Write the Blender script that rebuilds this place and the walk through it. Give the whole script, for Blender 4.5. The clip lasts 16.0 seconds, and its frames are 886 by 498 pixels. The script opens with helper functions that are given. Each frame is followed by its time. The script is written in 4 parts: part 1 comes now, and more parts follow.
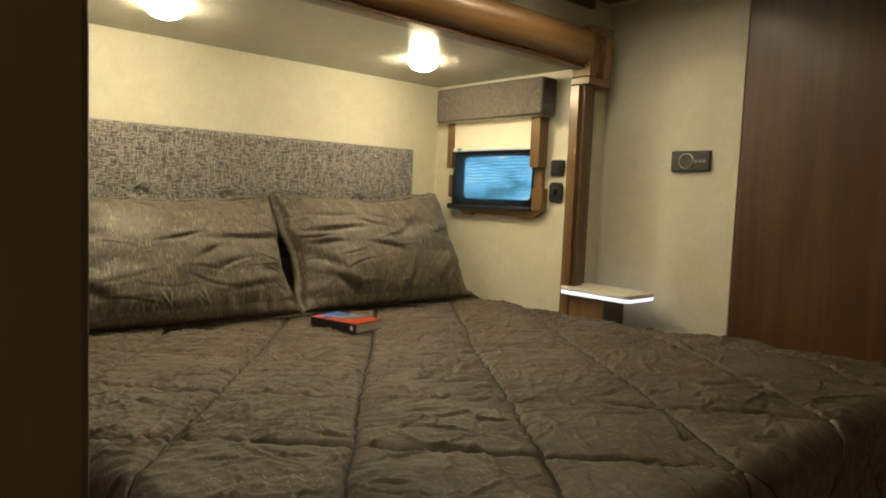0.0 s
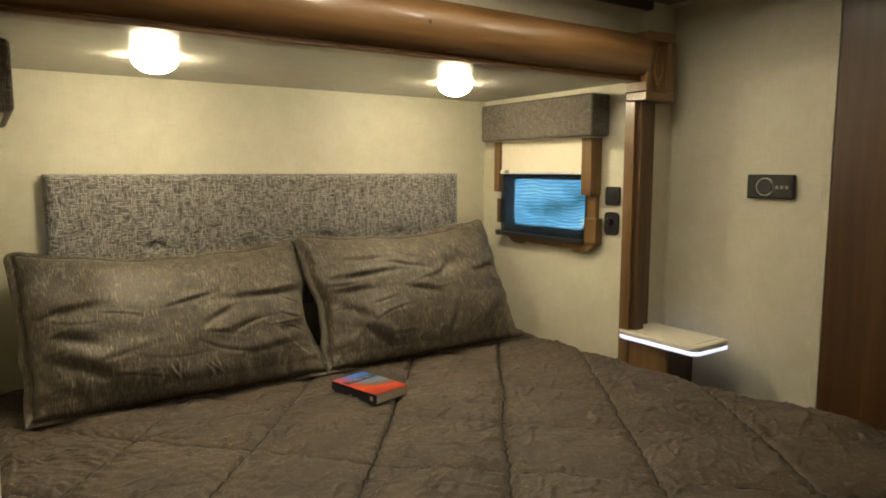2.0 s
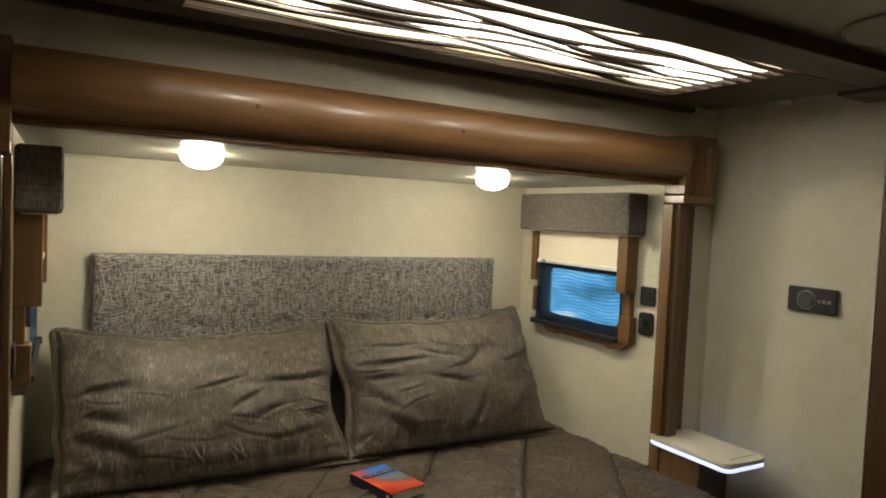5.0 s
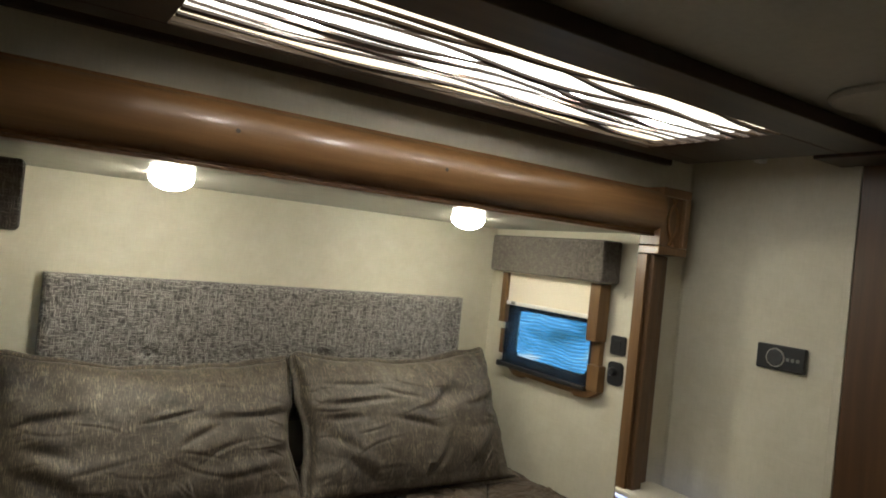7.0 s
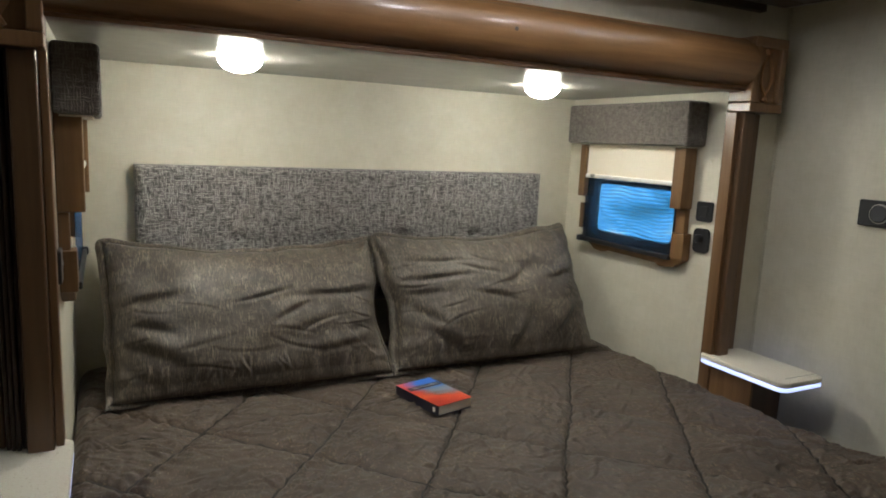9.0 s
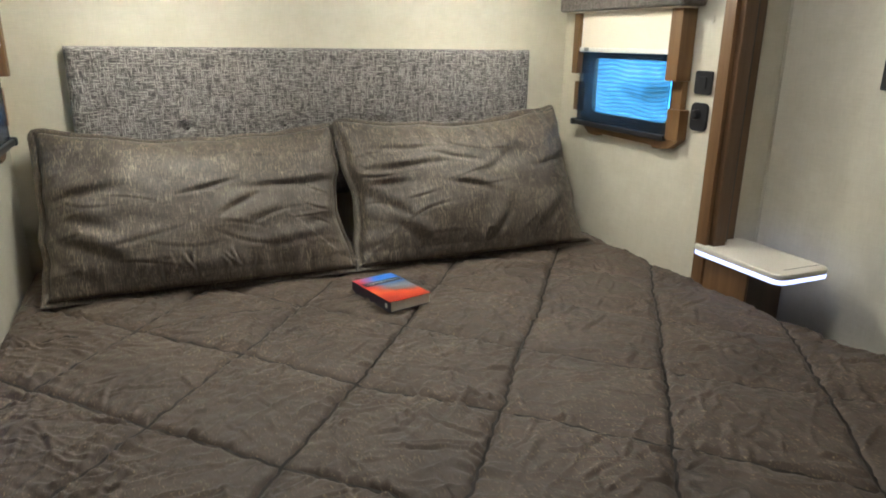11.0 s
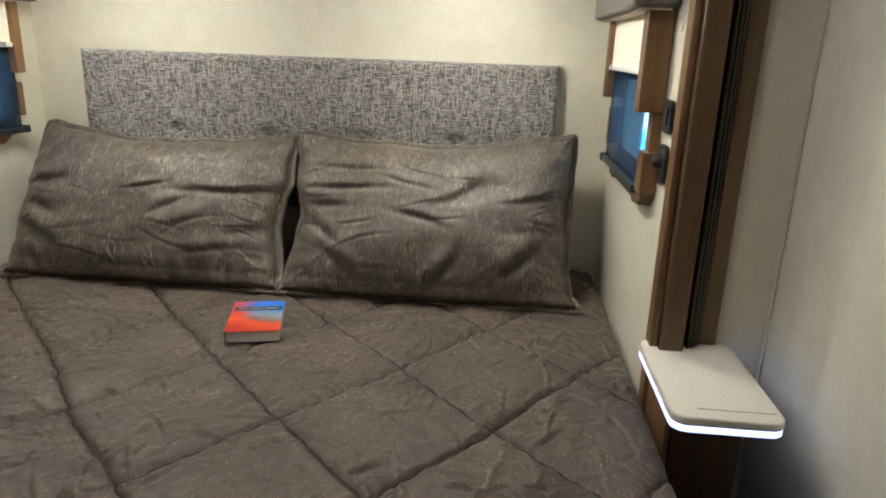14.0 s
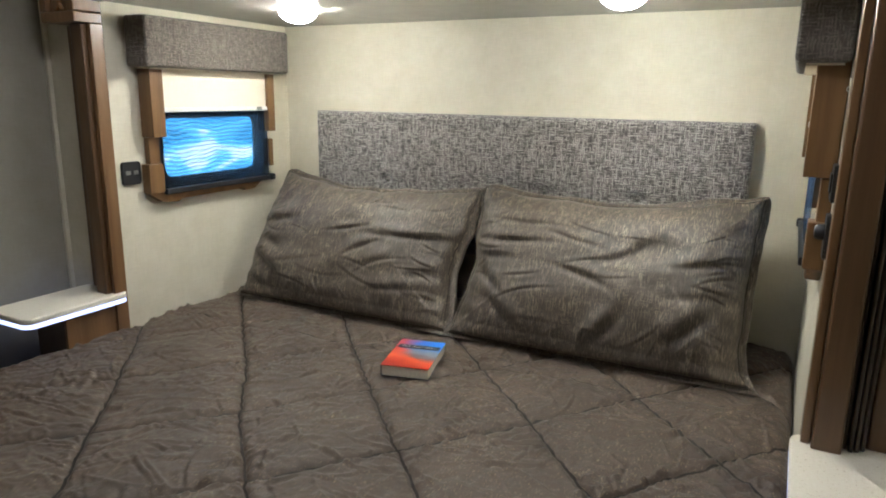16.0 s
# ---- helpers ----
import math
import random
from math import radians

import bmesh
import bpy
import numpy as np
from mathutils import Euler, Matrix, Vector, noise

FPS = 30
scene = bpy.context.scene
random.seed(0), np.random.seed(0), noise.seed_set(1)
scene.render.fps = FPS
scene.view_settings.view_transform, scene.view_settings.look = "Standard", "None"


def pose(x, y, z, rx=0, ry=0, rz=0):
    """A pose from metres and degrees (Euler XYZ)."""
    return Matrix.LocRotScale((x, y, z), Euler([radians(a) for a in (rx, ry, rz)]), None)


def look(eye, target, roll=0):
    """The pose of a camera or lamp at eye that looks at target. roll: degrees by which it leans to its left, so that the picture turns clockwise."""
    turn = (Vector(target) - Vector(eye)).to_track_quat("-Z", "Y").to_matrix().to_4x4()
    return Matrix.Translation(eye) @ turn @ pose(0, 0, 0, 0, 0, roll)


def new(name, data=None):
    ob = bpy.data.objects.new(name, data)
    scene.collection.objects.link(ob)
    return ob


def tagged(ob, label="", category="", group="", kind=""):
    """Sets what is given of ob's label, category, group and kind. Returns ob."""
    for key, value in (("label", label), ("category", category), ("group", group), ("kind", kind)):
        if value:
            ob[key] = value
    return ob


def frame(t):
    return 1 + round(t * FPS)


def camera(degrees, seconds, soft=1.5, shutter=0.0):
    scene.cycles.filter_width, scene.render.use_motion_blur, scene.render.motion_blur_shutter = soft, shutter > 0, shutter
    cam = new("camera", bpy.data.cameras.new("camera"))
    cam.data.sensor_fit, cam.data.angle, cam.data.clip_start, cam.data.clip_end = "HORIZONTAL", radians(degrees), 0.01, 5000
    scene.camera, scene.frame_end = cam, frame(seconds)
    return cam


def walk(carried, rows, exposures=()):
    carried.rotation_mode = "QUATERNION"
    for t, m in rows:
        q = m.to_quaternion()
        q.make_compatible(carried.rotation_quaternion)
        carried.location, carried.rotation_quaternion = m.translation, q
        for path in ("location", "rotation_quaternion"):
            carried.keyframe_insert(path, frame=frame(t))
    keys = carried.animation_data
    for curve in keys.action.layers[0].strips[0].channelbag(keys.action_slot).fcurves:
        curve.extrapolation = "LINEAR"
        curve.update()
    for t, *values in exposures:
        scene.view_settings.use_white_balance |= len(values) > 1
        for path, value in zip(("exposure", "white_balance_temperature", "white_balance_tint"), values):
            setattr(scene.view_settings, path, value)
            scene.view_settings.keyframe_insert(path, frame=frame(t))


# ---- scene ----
cam = camera(66.8, 16.0, soft=1.9)
PATH = [
    (0, (-1.14, -2.309, 1.201), (0.194, -0.827, 1.048), 2.3),
    (0.5, (-1.044, -2.254, 1.295), (0.253, -0.744, 1.103), 2.0),
    (1, (-1.032, -2.261, 1.349), (0.272, -0.762, 1.122), -1.7),
    (1.5, (-0.963, -2.254, 1.347), (0.32, -0.741, 1.096), -0.5),
    (2, (-0.843, -2.227, 1.412), (0.272, -0.583, 1.179), -0.0),
    (2.5, (-0.801, -2.243, 1.495), (0.063, -0.463, 1.205), 0.2),
    (3, (-0.819, -2.247, 1.504), (-0.098, -0.4, 1.242), 0.3),
    (3.5, (-0.823, -2.241, 1.518), (-0.105, -0.385, 1.317), 1.9),
    (4, (-0.818, -2.256, 1.519), (-0.062, -0.411, 1.369), 2.6),
    (4.5, (-0.816, -2.257, 1.525), (0.032, -0.451, 1.389), 2.5),
    (5, (-0.788, -2.261, 1.547), (0.198, -0.523, 1.459), 2.6),
    (5.2, (-0.791, -2.243, 1.557), (0.263, -0.544, 1.51), 3.0),
    (6.25, (-0.8, -2.215, 1.562), (0.345, -0.575, 1.605), 4.5),
    (7.3, (-0.808, -2.19, 1.555), (0.247, -0.491, 1.518), 5.9),
    (7.5, (-0.798, -2.189, 1.543), (0.224, -0.473, 1.445), 5.2),
    (8, (-0.797, -2.182, 1.534), (0.163, -0.44, 1.327), 3.4),
    (8.5, (-0.791, -2.185, 1.517), (0.125, -0.427, 1.254), 2.6),
    (9, (-0.786, -2.189, 1.5), (0.108, -0.427, 1.189), 2.6),
    (9.5, (-0.774, -2.192, 1.478), (0.11, -0.438, 1.101), 2.8),
    (10, (-0.74, -2.189, 1.448), (0.151, -0.466, 0.962), 2.5),
    (10.2, (-0.71, -2.175, 1.434), (0.182, -0.465, 0.905), 2.5),
    (12.3, (-0.014, -2.085, 1.419), (0.283, -0.207, 0.8), -0.6),
    (12.5, (0.059, -2.037, 1.428), (0.297, -0.144, 0.83), 0.0),
    (13, (0.231, -2.005, 1.424), (0.425, -0.092, 0.871), 0.3),
    (13.5, (0.439, -2.05, 1.437), (0.48, -0.129, 0.881), 2.7),
    (14, (0.56, -2.022, 1.433), (0.404, -0.111, 0.865), 2.1),
    (14.5, (0.646, -1.959, 1.454), (0.273, -0.066, 0.929), 2.2),
    (15, (0.732, -1.948, 1.471), (0.167, -0.091, 0.99), 1.7),
    (15.5, (0.783, -1.98, 1.471), (-0.085, -0.239, 1.008), 0.4),
    (16, (0.801, -1.993, 1.46), (-0.088, -0.258, 1.013), 0.9),
]
LIGHT = [(0, 0.49, 7700, 4), (0.5, 0.33, 7630, 4), (1.5, 0.31, 7500, 5), (2.5, 0.25, 7200, 6), (3.5, 0.15, 6900, 7), (5, 0.06, 6400, 8), (7.5, 0.06, 5800, 9), (9, 0.12, 5500, 11), (10, 0.46, 5500, 11), (12.5, 0.72, 5600, 12), (16, 0.68, 5400, 12)]
walk(cam, [(t, look(eye, target, roll)) for t, eye, target, roll in PATH], LIGHT)

# ---- world and light ----
world = bpy.data.worlds.new("world")
scene.world = world
world.use_nodes = True
_wn = world.node_tree.nodes
_sky = _wn.new("ShaderNodeTexSky")
_sky.sky_type, _sky.sun_disc, _sky.sun_elevation, _sky.sun_rotation = "NISHITA", False, radians(35), radians(120)
_wn["Background"].inputs["Strength"].default_value = 0.1
world.node_tree.links.new(_sky.outputs[0], _wn["Background"].inputs["Color"])
BULB = 106.0        # the two dome lamps over the bed and the unseen one added in the hall
PANEL = 2.8        # diffuser of the ceiling panel
LED = 98.0         # the four lamp clusters behind the panel
STRIP = 1.25        # light strips of the two shelves
DAY = 4.3          # daylight beyond the windows


# ---- materials ----
def nodes_of(name):
    m = bpy.data.materials.new(name)
    m.use_nodes = True
    t = m.node_tree
    return m, t, t.nodes["Principled BSDF"]


def link(t, a, b):
    t.links.new(a, b)


def coords(t, scale=(1, 1, 1), rot=(0, 0, 0)):
    c, mp = t.nodes.new("ShaderNodeTexCoord"), t.nodes.new("ShaderNodeMapping")
    mp.inputs["Scale"].default_value = scale
    mp.inputs["Rotation"].default_value = [radians(a) for a in rot]
    link(t, c.outputs["Object"], mp.inputs["Vector"])
    return mp.outputs["Vector"]


def noise_tex(t, vec, scale, detail=4.0, rough=0.55, distort=0.0):
    n = t.nodes.new("ShaderNodeTexNoise")
    n.inputs["Scale"].default_value, n.inputs["Detail"].default_value = scale, detail
    n.inputs["Roughness"].default_value, n.inputs["Distortion"].default_value = rough, distort
    link(t, vec, n.inputs["Vector"])
    return n.outputs["Fac"]


def ramp(t, fac, stops):
    r = t.nodes.new("ShaderNodeValToRGB")
    while len(r.color_ramp.elements) < len(stops):
        r.color_ramp.elements.new(0.5)
    for e, (p, c) in zip(r.color_ramp.elements, stops):
        e.position, e.color = p, (*c, 1)
    link(t, fac, r.inputs["Fac"])
    return r.outputs["Color"]


def mix(t, fac, a, b, mode="MIX"):
    m = t.nodes.new("ShaderNodeMix")
    m.data_type, m.blend_type = "RGBA", mode
    for k, v in ((0, fac), (6, a), (7, b)):
        if isinstance(v, (int, float)):
            m.inputs[k].default_value = v
        elif isinstance(v, tuple):
            m.inputs[k].default_value = (*v, 1)
        else:
            link(t, v, m.inputs[k])
    return m.outputs[2]


def math_node(t, op, a, b=0.0):
    m = t.nodes.new("ShaderNodeMath")
    m.operation = op
    for k, v in ((0, a), (1, b)):
        if isinstance(v, (int, float)):
            m.inputs[k].default_value = v
        else:
            link(t, v, m.inputs[k])
    return m.outputs[0]


def bump(t, bsdf, height, strength, distance=0.002):
    b = t.nodes.new("ShaderNodeBump")
    b.inputs["Strength"].default_value, b.inputs["Distance"].default_value = strength, distance
    link(t, height, b.inputs["Height"])
    link(t, b.outputs["Normal"], bsdf.inputs["Normal"])


def plain(name, colour, rough=0.5, metal=0.0, vary=0.12, scale=30.0, relief=0.05):
    m, t, b = nodes_of(name)
    n = noise_tex(t, coords(t), scale)
    dark = tuple(c * (1 - vary) for c in colour)
    light = tuple(min(1, c * (1 + vary)) for c in colour)
    link(t, ramp(t, n, [(0.3, dark), (0.7, light)]), b.inputs["Base Color"])
    b.inputs["Roughness"].default_value, b.inputs["Metallic"].default_value = rough, metal
    bump(t, b, n, relief)
    return m


def wallpaper(name, colour):
    """Vinyl wall covering with a faint woven grain."""
    m, t, b = nodes_of(name)
    v1 = noise_tex(t, coords(t, (1, 1, 0.10)), 260, 3)
    v2 = noise_tex(t, coords(t, (0.1, 0.1, 1)), 260, 3)
    big = noise_tex(t, coords(t), 14, 5, 0.65)
    weave = math_node(t, "ADD", math_node(t, "MULTIPLY", v1, 0.5), math_node(t, "MULTIPLY", v2, 0.5))
    a = ramp(t, weave, [(0.35, tuple(c * 0.95 for c in colour)), (0.65, tuple(min(1, c * 1.04) for c in colour))])
    blot = ramp(t, big, [(0.3, (0.91, 0.90, 0.86)), (0.7, (1, 1, 1))])
    link(t, mix(t, 1.0, a, blot, "MULTIPLY"), b.inputs["Base Color"])
    b.inputs["Roughness"].default_value = 0.62
    bump(t, b, weave, 0.08)
    return m


def timber(name, dark, light, axis="z", rough=0.38, coat=0.25, scale=1.0):
    """Stained wood with its grain along one axis."""
    m, t, b = nodes_of(name)
    k = {"x": (0.05, 1, 1), "y": (1, 0.05, 1), "z": (1, 1, 0.05)}[axis]
    vec = coords(t, tuple(s * scale for s in k))
    grain = noise_tex(t, vec, 60, 6, 0.65, 0.6)
    band = noise_tex(t, vec, 11, 4, 0.5, 1.2)
    c = ramp(t, band, [(0.28, dark), (0.72, light)])
    g = ramp(t, grain, [(0.32, (0.66, 0.62, 0.58)), (0.68, (1.0, 1.0, 1.0))])
    link(t, mix(t, 0.8, c, g, "MULTIPLY"), b.inputs["Base Color"])
    b.inputs["Roughness"].default_value, b.inputs["Coat Weight"].default_value = rough, coat
    b.inputs["Coat Roughness"].default_value = 0.17
    bump(t, b, grain, 0.08, 0.001)
    return m


def tweed(name, dark, light, scale=1.0):
    """Coarse basket weave: patches of short upright yarns among patches of level ones, light on dark."""
    m, t, b = nodes_of(name)
    sets = []
    for way, size, stretch in (("X", 46, (1, 1, 0.22)), ("Z", 40, (0.2, 0.2, 1))):
        w = t.nodes.new("ShaderNodeTexWave")
        w.bands_direction = way
        w.inputs["Scale"].default_value, w.inputs["Distortion"].default_value = size * scale, 5.0
        w.inputs["Detail"].default_value, w.inputs["Detail Scale"].default_value = 2.0, 1.3
        link(t, coords(t), w.inputs["Vector"])
        dash = ramp(t, noise_tex(t, coords(t, stretch), 170 * scale, 2, 0.5), [(0.38, (0, 0, 0)), (0.62, (1, 1, 1))])
        sets.append(math_node(t, "MULTIPLY", math_node(t, "ADD", 0.28, math_node(t, "MULTIPLY", w.outputs["Fac"], 0.72)), dash))
    patch = ramp(t, noise_tex(t, coords(t, (1, 1, 0.8)), 92 * scale, 2, 0.6), [(0.45, (0, 0, 0)), (0.55, (1, 1, 1))])
    top = math_node(t, "MAXIMUM", mix(t, patch, sets[0], sets[1]), math_node(t, "MULTIPLY", math_node(t, "MAXIMUM", sets[0], sets[1]), 0.55))
    mid = tuple(0.6 * d + 0.4 * l for d, l in zip(dark, light))
    c = ramp(t, top, [(0.06, dark), (0.34, mid), (0.72, light)])
    big = ramp(t, noise_tex(t, coords(t), 22, 5, 0.7), [(0.3, (0.80, 0.79, 0.81)), (0.7, (1, 1, 1))])
    link(t, mix(t, 1.0, c, big, "MULTIPLY"), b.inputs["Base Color"])
    b.inputs["Roughness"].default_value = 0.8
    b.inputs["Sheen Weight"].default_value = 0.15
    bump(t, b, top, 0.7, 0.003)
    return m


def satin(name, dark, light, thread, amount, axis=(1, 1, 0.06), rough=0.42, relief=0.25, fine=170, low=0.52):
    """Slubbed satin: dull ground with glossy thread running one way."""
    m, t, b = nodes_of(name)
    slub = noise_tex(t, coords(t, axis), fine, 3, 0.7)
    cross = noise_tex(t, coords(t, (0.12, 0.12, 1)), 240, 2, 0.6)
    big = noise_tex(t, coords(t), 7, 5, 0.6)
    ground = ramp(t, big, [(0.3, dark), (0.7, light)])
    mask = ramp(t, slub, [(low, (0, 0, 0)), (low + 0.14, (1, 1, 1))])
    sel = math_node(t, "MULTIPLY", mask, math_node(t, "MULTIPLY", ramp(t, big, [(0.35, (0.25, 0.25, 0.25)), (0.62, (1, 1, 1))]), amount))
    link(t, mix(t, sel, ground, thread), b.inputs["Base Color"])
    r = math_node(t, "SUBTRACT", rough + 0.12, math_node(t, "MULTIPLY", sel, 0.2))
    link(t, r, b.inputs["Roughness"])
    link(t, math_node(t, "MULTIPLY", sel, 0.45), b.inputs["Metallic"])
    b.inputs["Sheen Weight"].default_value, b.inputs["Sheen Roughness"].default_value = 0.08, 0.4
    b.inputs["Specular IOR Level"].default_value = 0.5
    leaf = noise_tex(t, coords(t, (1, 0.7, 1), (0, 0, 30)), 38, 5, 0.62, 1.2)
    h = math_node(t, "ADD", math_node(t, "MULTIPLY", slub, 0.5), math_node(t, "MULTIPLY", cross, 0.3))
    ripple = noise_tex(t, coords(t, (0.62, 0.9, 1), (0, 0, 25)), 62, 4, 0.6, 1.4)
    h = math_node(t, "ADD", h, math_node(t, "MULTIPLY", leaf, relief))
    h = math_node(t, "ADD", h, math_node(t, "MULTIPLY", ripple, 0.28))
    bump(t, b, h, 0.5, 0.003 if relief < 0.5 else 0.005)
    return m


def sham_cloth(name, dark, light, thread):
    """Bronze satin: dark ground with sheen painted in as lighter blotches, and thin broken pale threads running up it.
    """
    m, t, b = nodes_of(name)
    fine = noise_tex(t, coords(t, (1, 0.075, 0.075)), 640, 2, 0.55)
    cross = noise_tex(t, coords(t, (0.08, 1, 1)), 560, 2, 0.5)
    clump = noise_tex(t, coords(t, (1, 0.6, 0.6)), 34, 4, 0.65)
    big = noise_tex(t, coords(t), 5, 4, 0.6)
    # Ground lightened in broad blotches to stand in for sheen.
    ground = ramp(t, big, [(0.3, dark), (0.7, light)])
    mask = ramp(t, fine, [(0.50, (0, 0, 0)), (0.66, (1, 1, 1))])
    weft = ramp(t, cross, [(0.54, (0, 0, 0)), (0.68, (0.6, 0.6, 0.6))])
    mask = math_node(t, "MAXIMUM", mask, weft)
    gate = ramp(t, clump, [(0.36, (0.22, 0.22, 0.22)), (0.64, (1, 1, 1))])
    sel = math_node(t, "MULTIPLY", math_node(t, "MULTIPLY", mask, gate), 0.8)
    link(t, mix(t, sel, ground, thread), b.inputs["Base Color"])
    link(t, math_node(t, "SUBTRACT", 0.56, math_node(t, "MULTIPLY", sel, 0.1)), b.inputs["Roughness"])
    link(t, math_node(t, "MULTIPLY", sel, 0.2), b.inputs["Metallic"])
    b.inputs["Sheen Weight"].default_value, b.inputs["Sheen Roughness"].default_value = 0.05, 0.35
    h = math_node(t, "ADD", math_node(t, "MULTIPLY", fine, 0.5), math_node(t, "MULTIPLY", cross, 0.3))
    h = math_node(t, "ADD", h, math_node(t, "MULTIPLY", noise_tex(t, coords(t), 42, 3, 0.5), 0.4))
    bump(t, b, h, 0.35, 0.003)
    return m


def glow(name, colour, strength):
    m, t, b = nodes_of(name)
    b.inputs["Base Color"].default_value = (*colour, 1)
    b.inputs["Emission Color"].default_value = (*colour, 1)
    b.inputs["Emission Strength"].default_value = strength
    return m


M_WALL = wallpaper("wall_vinyl", (0.66, 0.62, 0.51))
M_CEIL = plain("ceiling_vinyl", (0.50, 0.48, 0.42), 0.5, vary=0.05, scale=60)
M_LINING = plain("glossy_lining", (0.40, 0.385, 0.34), 0.27, vary=0.04, scale=18, relief=0.02)
M_FLOOR = timber("floor_vinyl", (0.11, 0.07, 0.045), (0.2, 0.13, 0.085), "y", 0.5, 0.1)
M_BEAM = timber("beam_wood", (0.19, 0.093, 0.032), (0.28, 0.148, 0.055), "x", 0.5, 0.6)
M_WOOD = timber("frame_wood", (0.15, 0.080, 0.033), (0.26, 0.145, 0.063), "z", 0.42, 0.2)
M_POST = timber("post_wood", (0.095, 0.050, 0.022), (0.165, 0.090, 0.041), "z", 0.42, 0.2)
M_DARKWOOD = timber("dark_wood", (0.045, 0.024, 0.013), (0.085, 0.045, 0.022), "z", 0.42, 0.2)
M_CLOSET = timber("closet_wood", (0.072, 0.031, 0.010), (0.150, 0.072, 0.025), "z", 0.42, 0.08, 0.8)
M_TRIM = timber("window_wood", (0.125, 0.064, 0.022), (0.24, 0.132, 0.048), "z", 0.5, 0.1)
M_PANEL = timber("panel_wood", (0.042, 0.026, 0.017), (0.078, 0.047, 0.029), "x", 0.5, 0.1)
M_TWEED = tweed("headboard_tweed", (0.082, 0.073, 0.069), (0.46, 0.43, 0.395), 1.2)
M_VALANCE = tweed("valance_cloth", (0.088, 0.074, 0.060), (0.195, 0.168, 0.138), 1.3)
M_QUILT = satin("quilt_satin", (0.060, 0.043, 0.030), (0.092, 0.066, 0.046), (0.42, 0.33, 0.20), 0.85, (1, 0.24, 1), 0.50, 0.42, 330, 0.57)
# Dark thread of the pillows; on the quilt it stands in for seam shade.
M_THREAD_SHADE = plain("thread_and_seam_shade", (0.018, 0.013, 0.009), 0.8)
M_SHAM = sham_cloth("sham_satin", (0.036, 0.029, 0.023), (0.082, 0.066, 0.050), (0.38, 0.31, 0.215))
M_BLACK = plain("black_plastic", (0.018, 0.018, 0.02), 0.35)
M_RUBBER = plain("brown_rubber", (0.045, 0.028, 0.017), 0.45)
M_DIAL = plain("dial_plastic", (0.07, 0.07, 0.075), 0.15)
M_GREY = plain("grey_plastic", (0.22, 0.22, 0.2), 0.4)
M_WHITE = plain("white_plastic", (0.75, 0.74, 0.7), 0.4, vary=0.04)
M_SHADE = plain("shade_cloth", (0.78, 0.71, 0.58), 0.8, vary=0.04, scale=200)
M_METAL = plain("brushed_metal", (0.5, 0.48, 0.44), 0.35, 1.0)
M_BULB = glow("lamp_glass", (1.0, 0.90, 0.67), BULB)
M_SIDE = glow("lamp_side", (1.0, 0.92, 0.74), 3.0)
M_LEDS = glow("panel_lamps", (1.0, 0.93, 0.8), LED)
M_STRIP = glow("light_strip", (0.60, 0.66, 1.0), STRIP)
M_MATTRESS = plain("mattress_cloth", (0.6, 0.58, 0.53), 0.9)


def diffuser_glow():
    """Frosted diffuser, brightest along the row of lamps behind it and warmer towards its rims."""
    m, t, b = nodes_of("panel_diffuser")
    c = t.nodes.new("ShaderNodeTexCoord")
    s = t.nodes.new("ShaderNodeSeparateXYZ")
    link(t, c.outputs["Object"], s.inputs[0])
    off = math_node(t, "ABSOLUTE", math_node(t, "ADD", s.outputs["Y"], 1.10))
    link(t, ramp(t, math_node(t, "MULTIPLY", off, 5.0), [(0.3, (1.0, 0.93, 0.78)), (0.95, (0.58, 0.45, 0.24))]), b.inputs["Emission Color"])
    b.inputs["Emission Strength"].default_value = PANEL
    return m


M_DIFF = diffuser_glow()


def stone():
    m, t, b = nodes_of("speckled_top")
    n = noise_tex(t, coords(t), 210, 3)
    c = ramp(t, n, [(0.30, (0.52, 0.45, 0.34)), (0.355, (0.80, 0.75, 0.64)), (0.7, (0.85, 0.81, 0.71))])
    link(t, c, b.inputs["Base Color"])
    b.inputs["Roughness"].default_value = 0.35
    return m


def screen_mesh():
    """Black sun screen that lets part of the light through, its moire painted in as wavy bands."""
    m, t, b = nodes_of("sun_screen")
    b.inputs["Base Color"].default_value, b.inputs["Roughness"].default_value = (0.012, 0.014, 0.02, 1), 0.7
    clear = t.nodes.new("ShaderNodeBsdfTransparent")
    # Bands of more and less clearness stand in for the weave's moire.
    w = t.nodes.new("ShaderNodeTexWave")
    w.bands_direction = "Z"
    w.inputs["Scale"].default_value, w.inputs["Distortion"].default_value = 25, 9.0
    w.inputs["Detail"].default_value, w.inputs["Detail Scale"].default_value = 1.0, 0.35
    link(t, coords(t), w.inputs["Vector"])
    f = math_node(t, "ADD", 0.35, math_node(t, "MULTIPLY", w.outputs["Fac"], 0.09))
    mx = t.nodes.new("ShaderNodeMixShader")
    link(t, f, mx.inputs[0])
    tr = t.nodes.new("ShaderNodeBsdfTranslucent")
    tr.inputs["Color"].default_value = (0.05, 0.055, 0.06, 1)
    half = t.nodes.new("ShaderNodeMixShader")
    half.inputs[0].default_value = 0.5
    link(t, b.outputs[0], half.inputs[1])
    link(t, tr.outputs[0], half.inputs[2])
    link(t, half.outputs[0], mx.inputs[1])
    link(t, clear.outputs[0], mx.inputs[2])
    link(t, mx.outputs[0], t.nodes["Material Output"].inputs["Surface"])
    return m


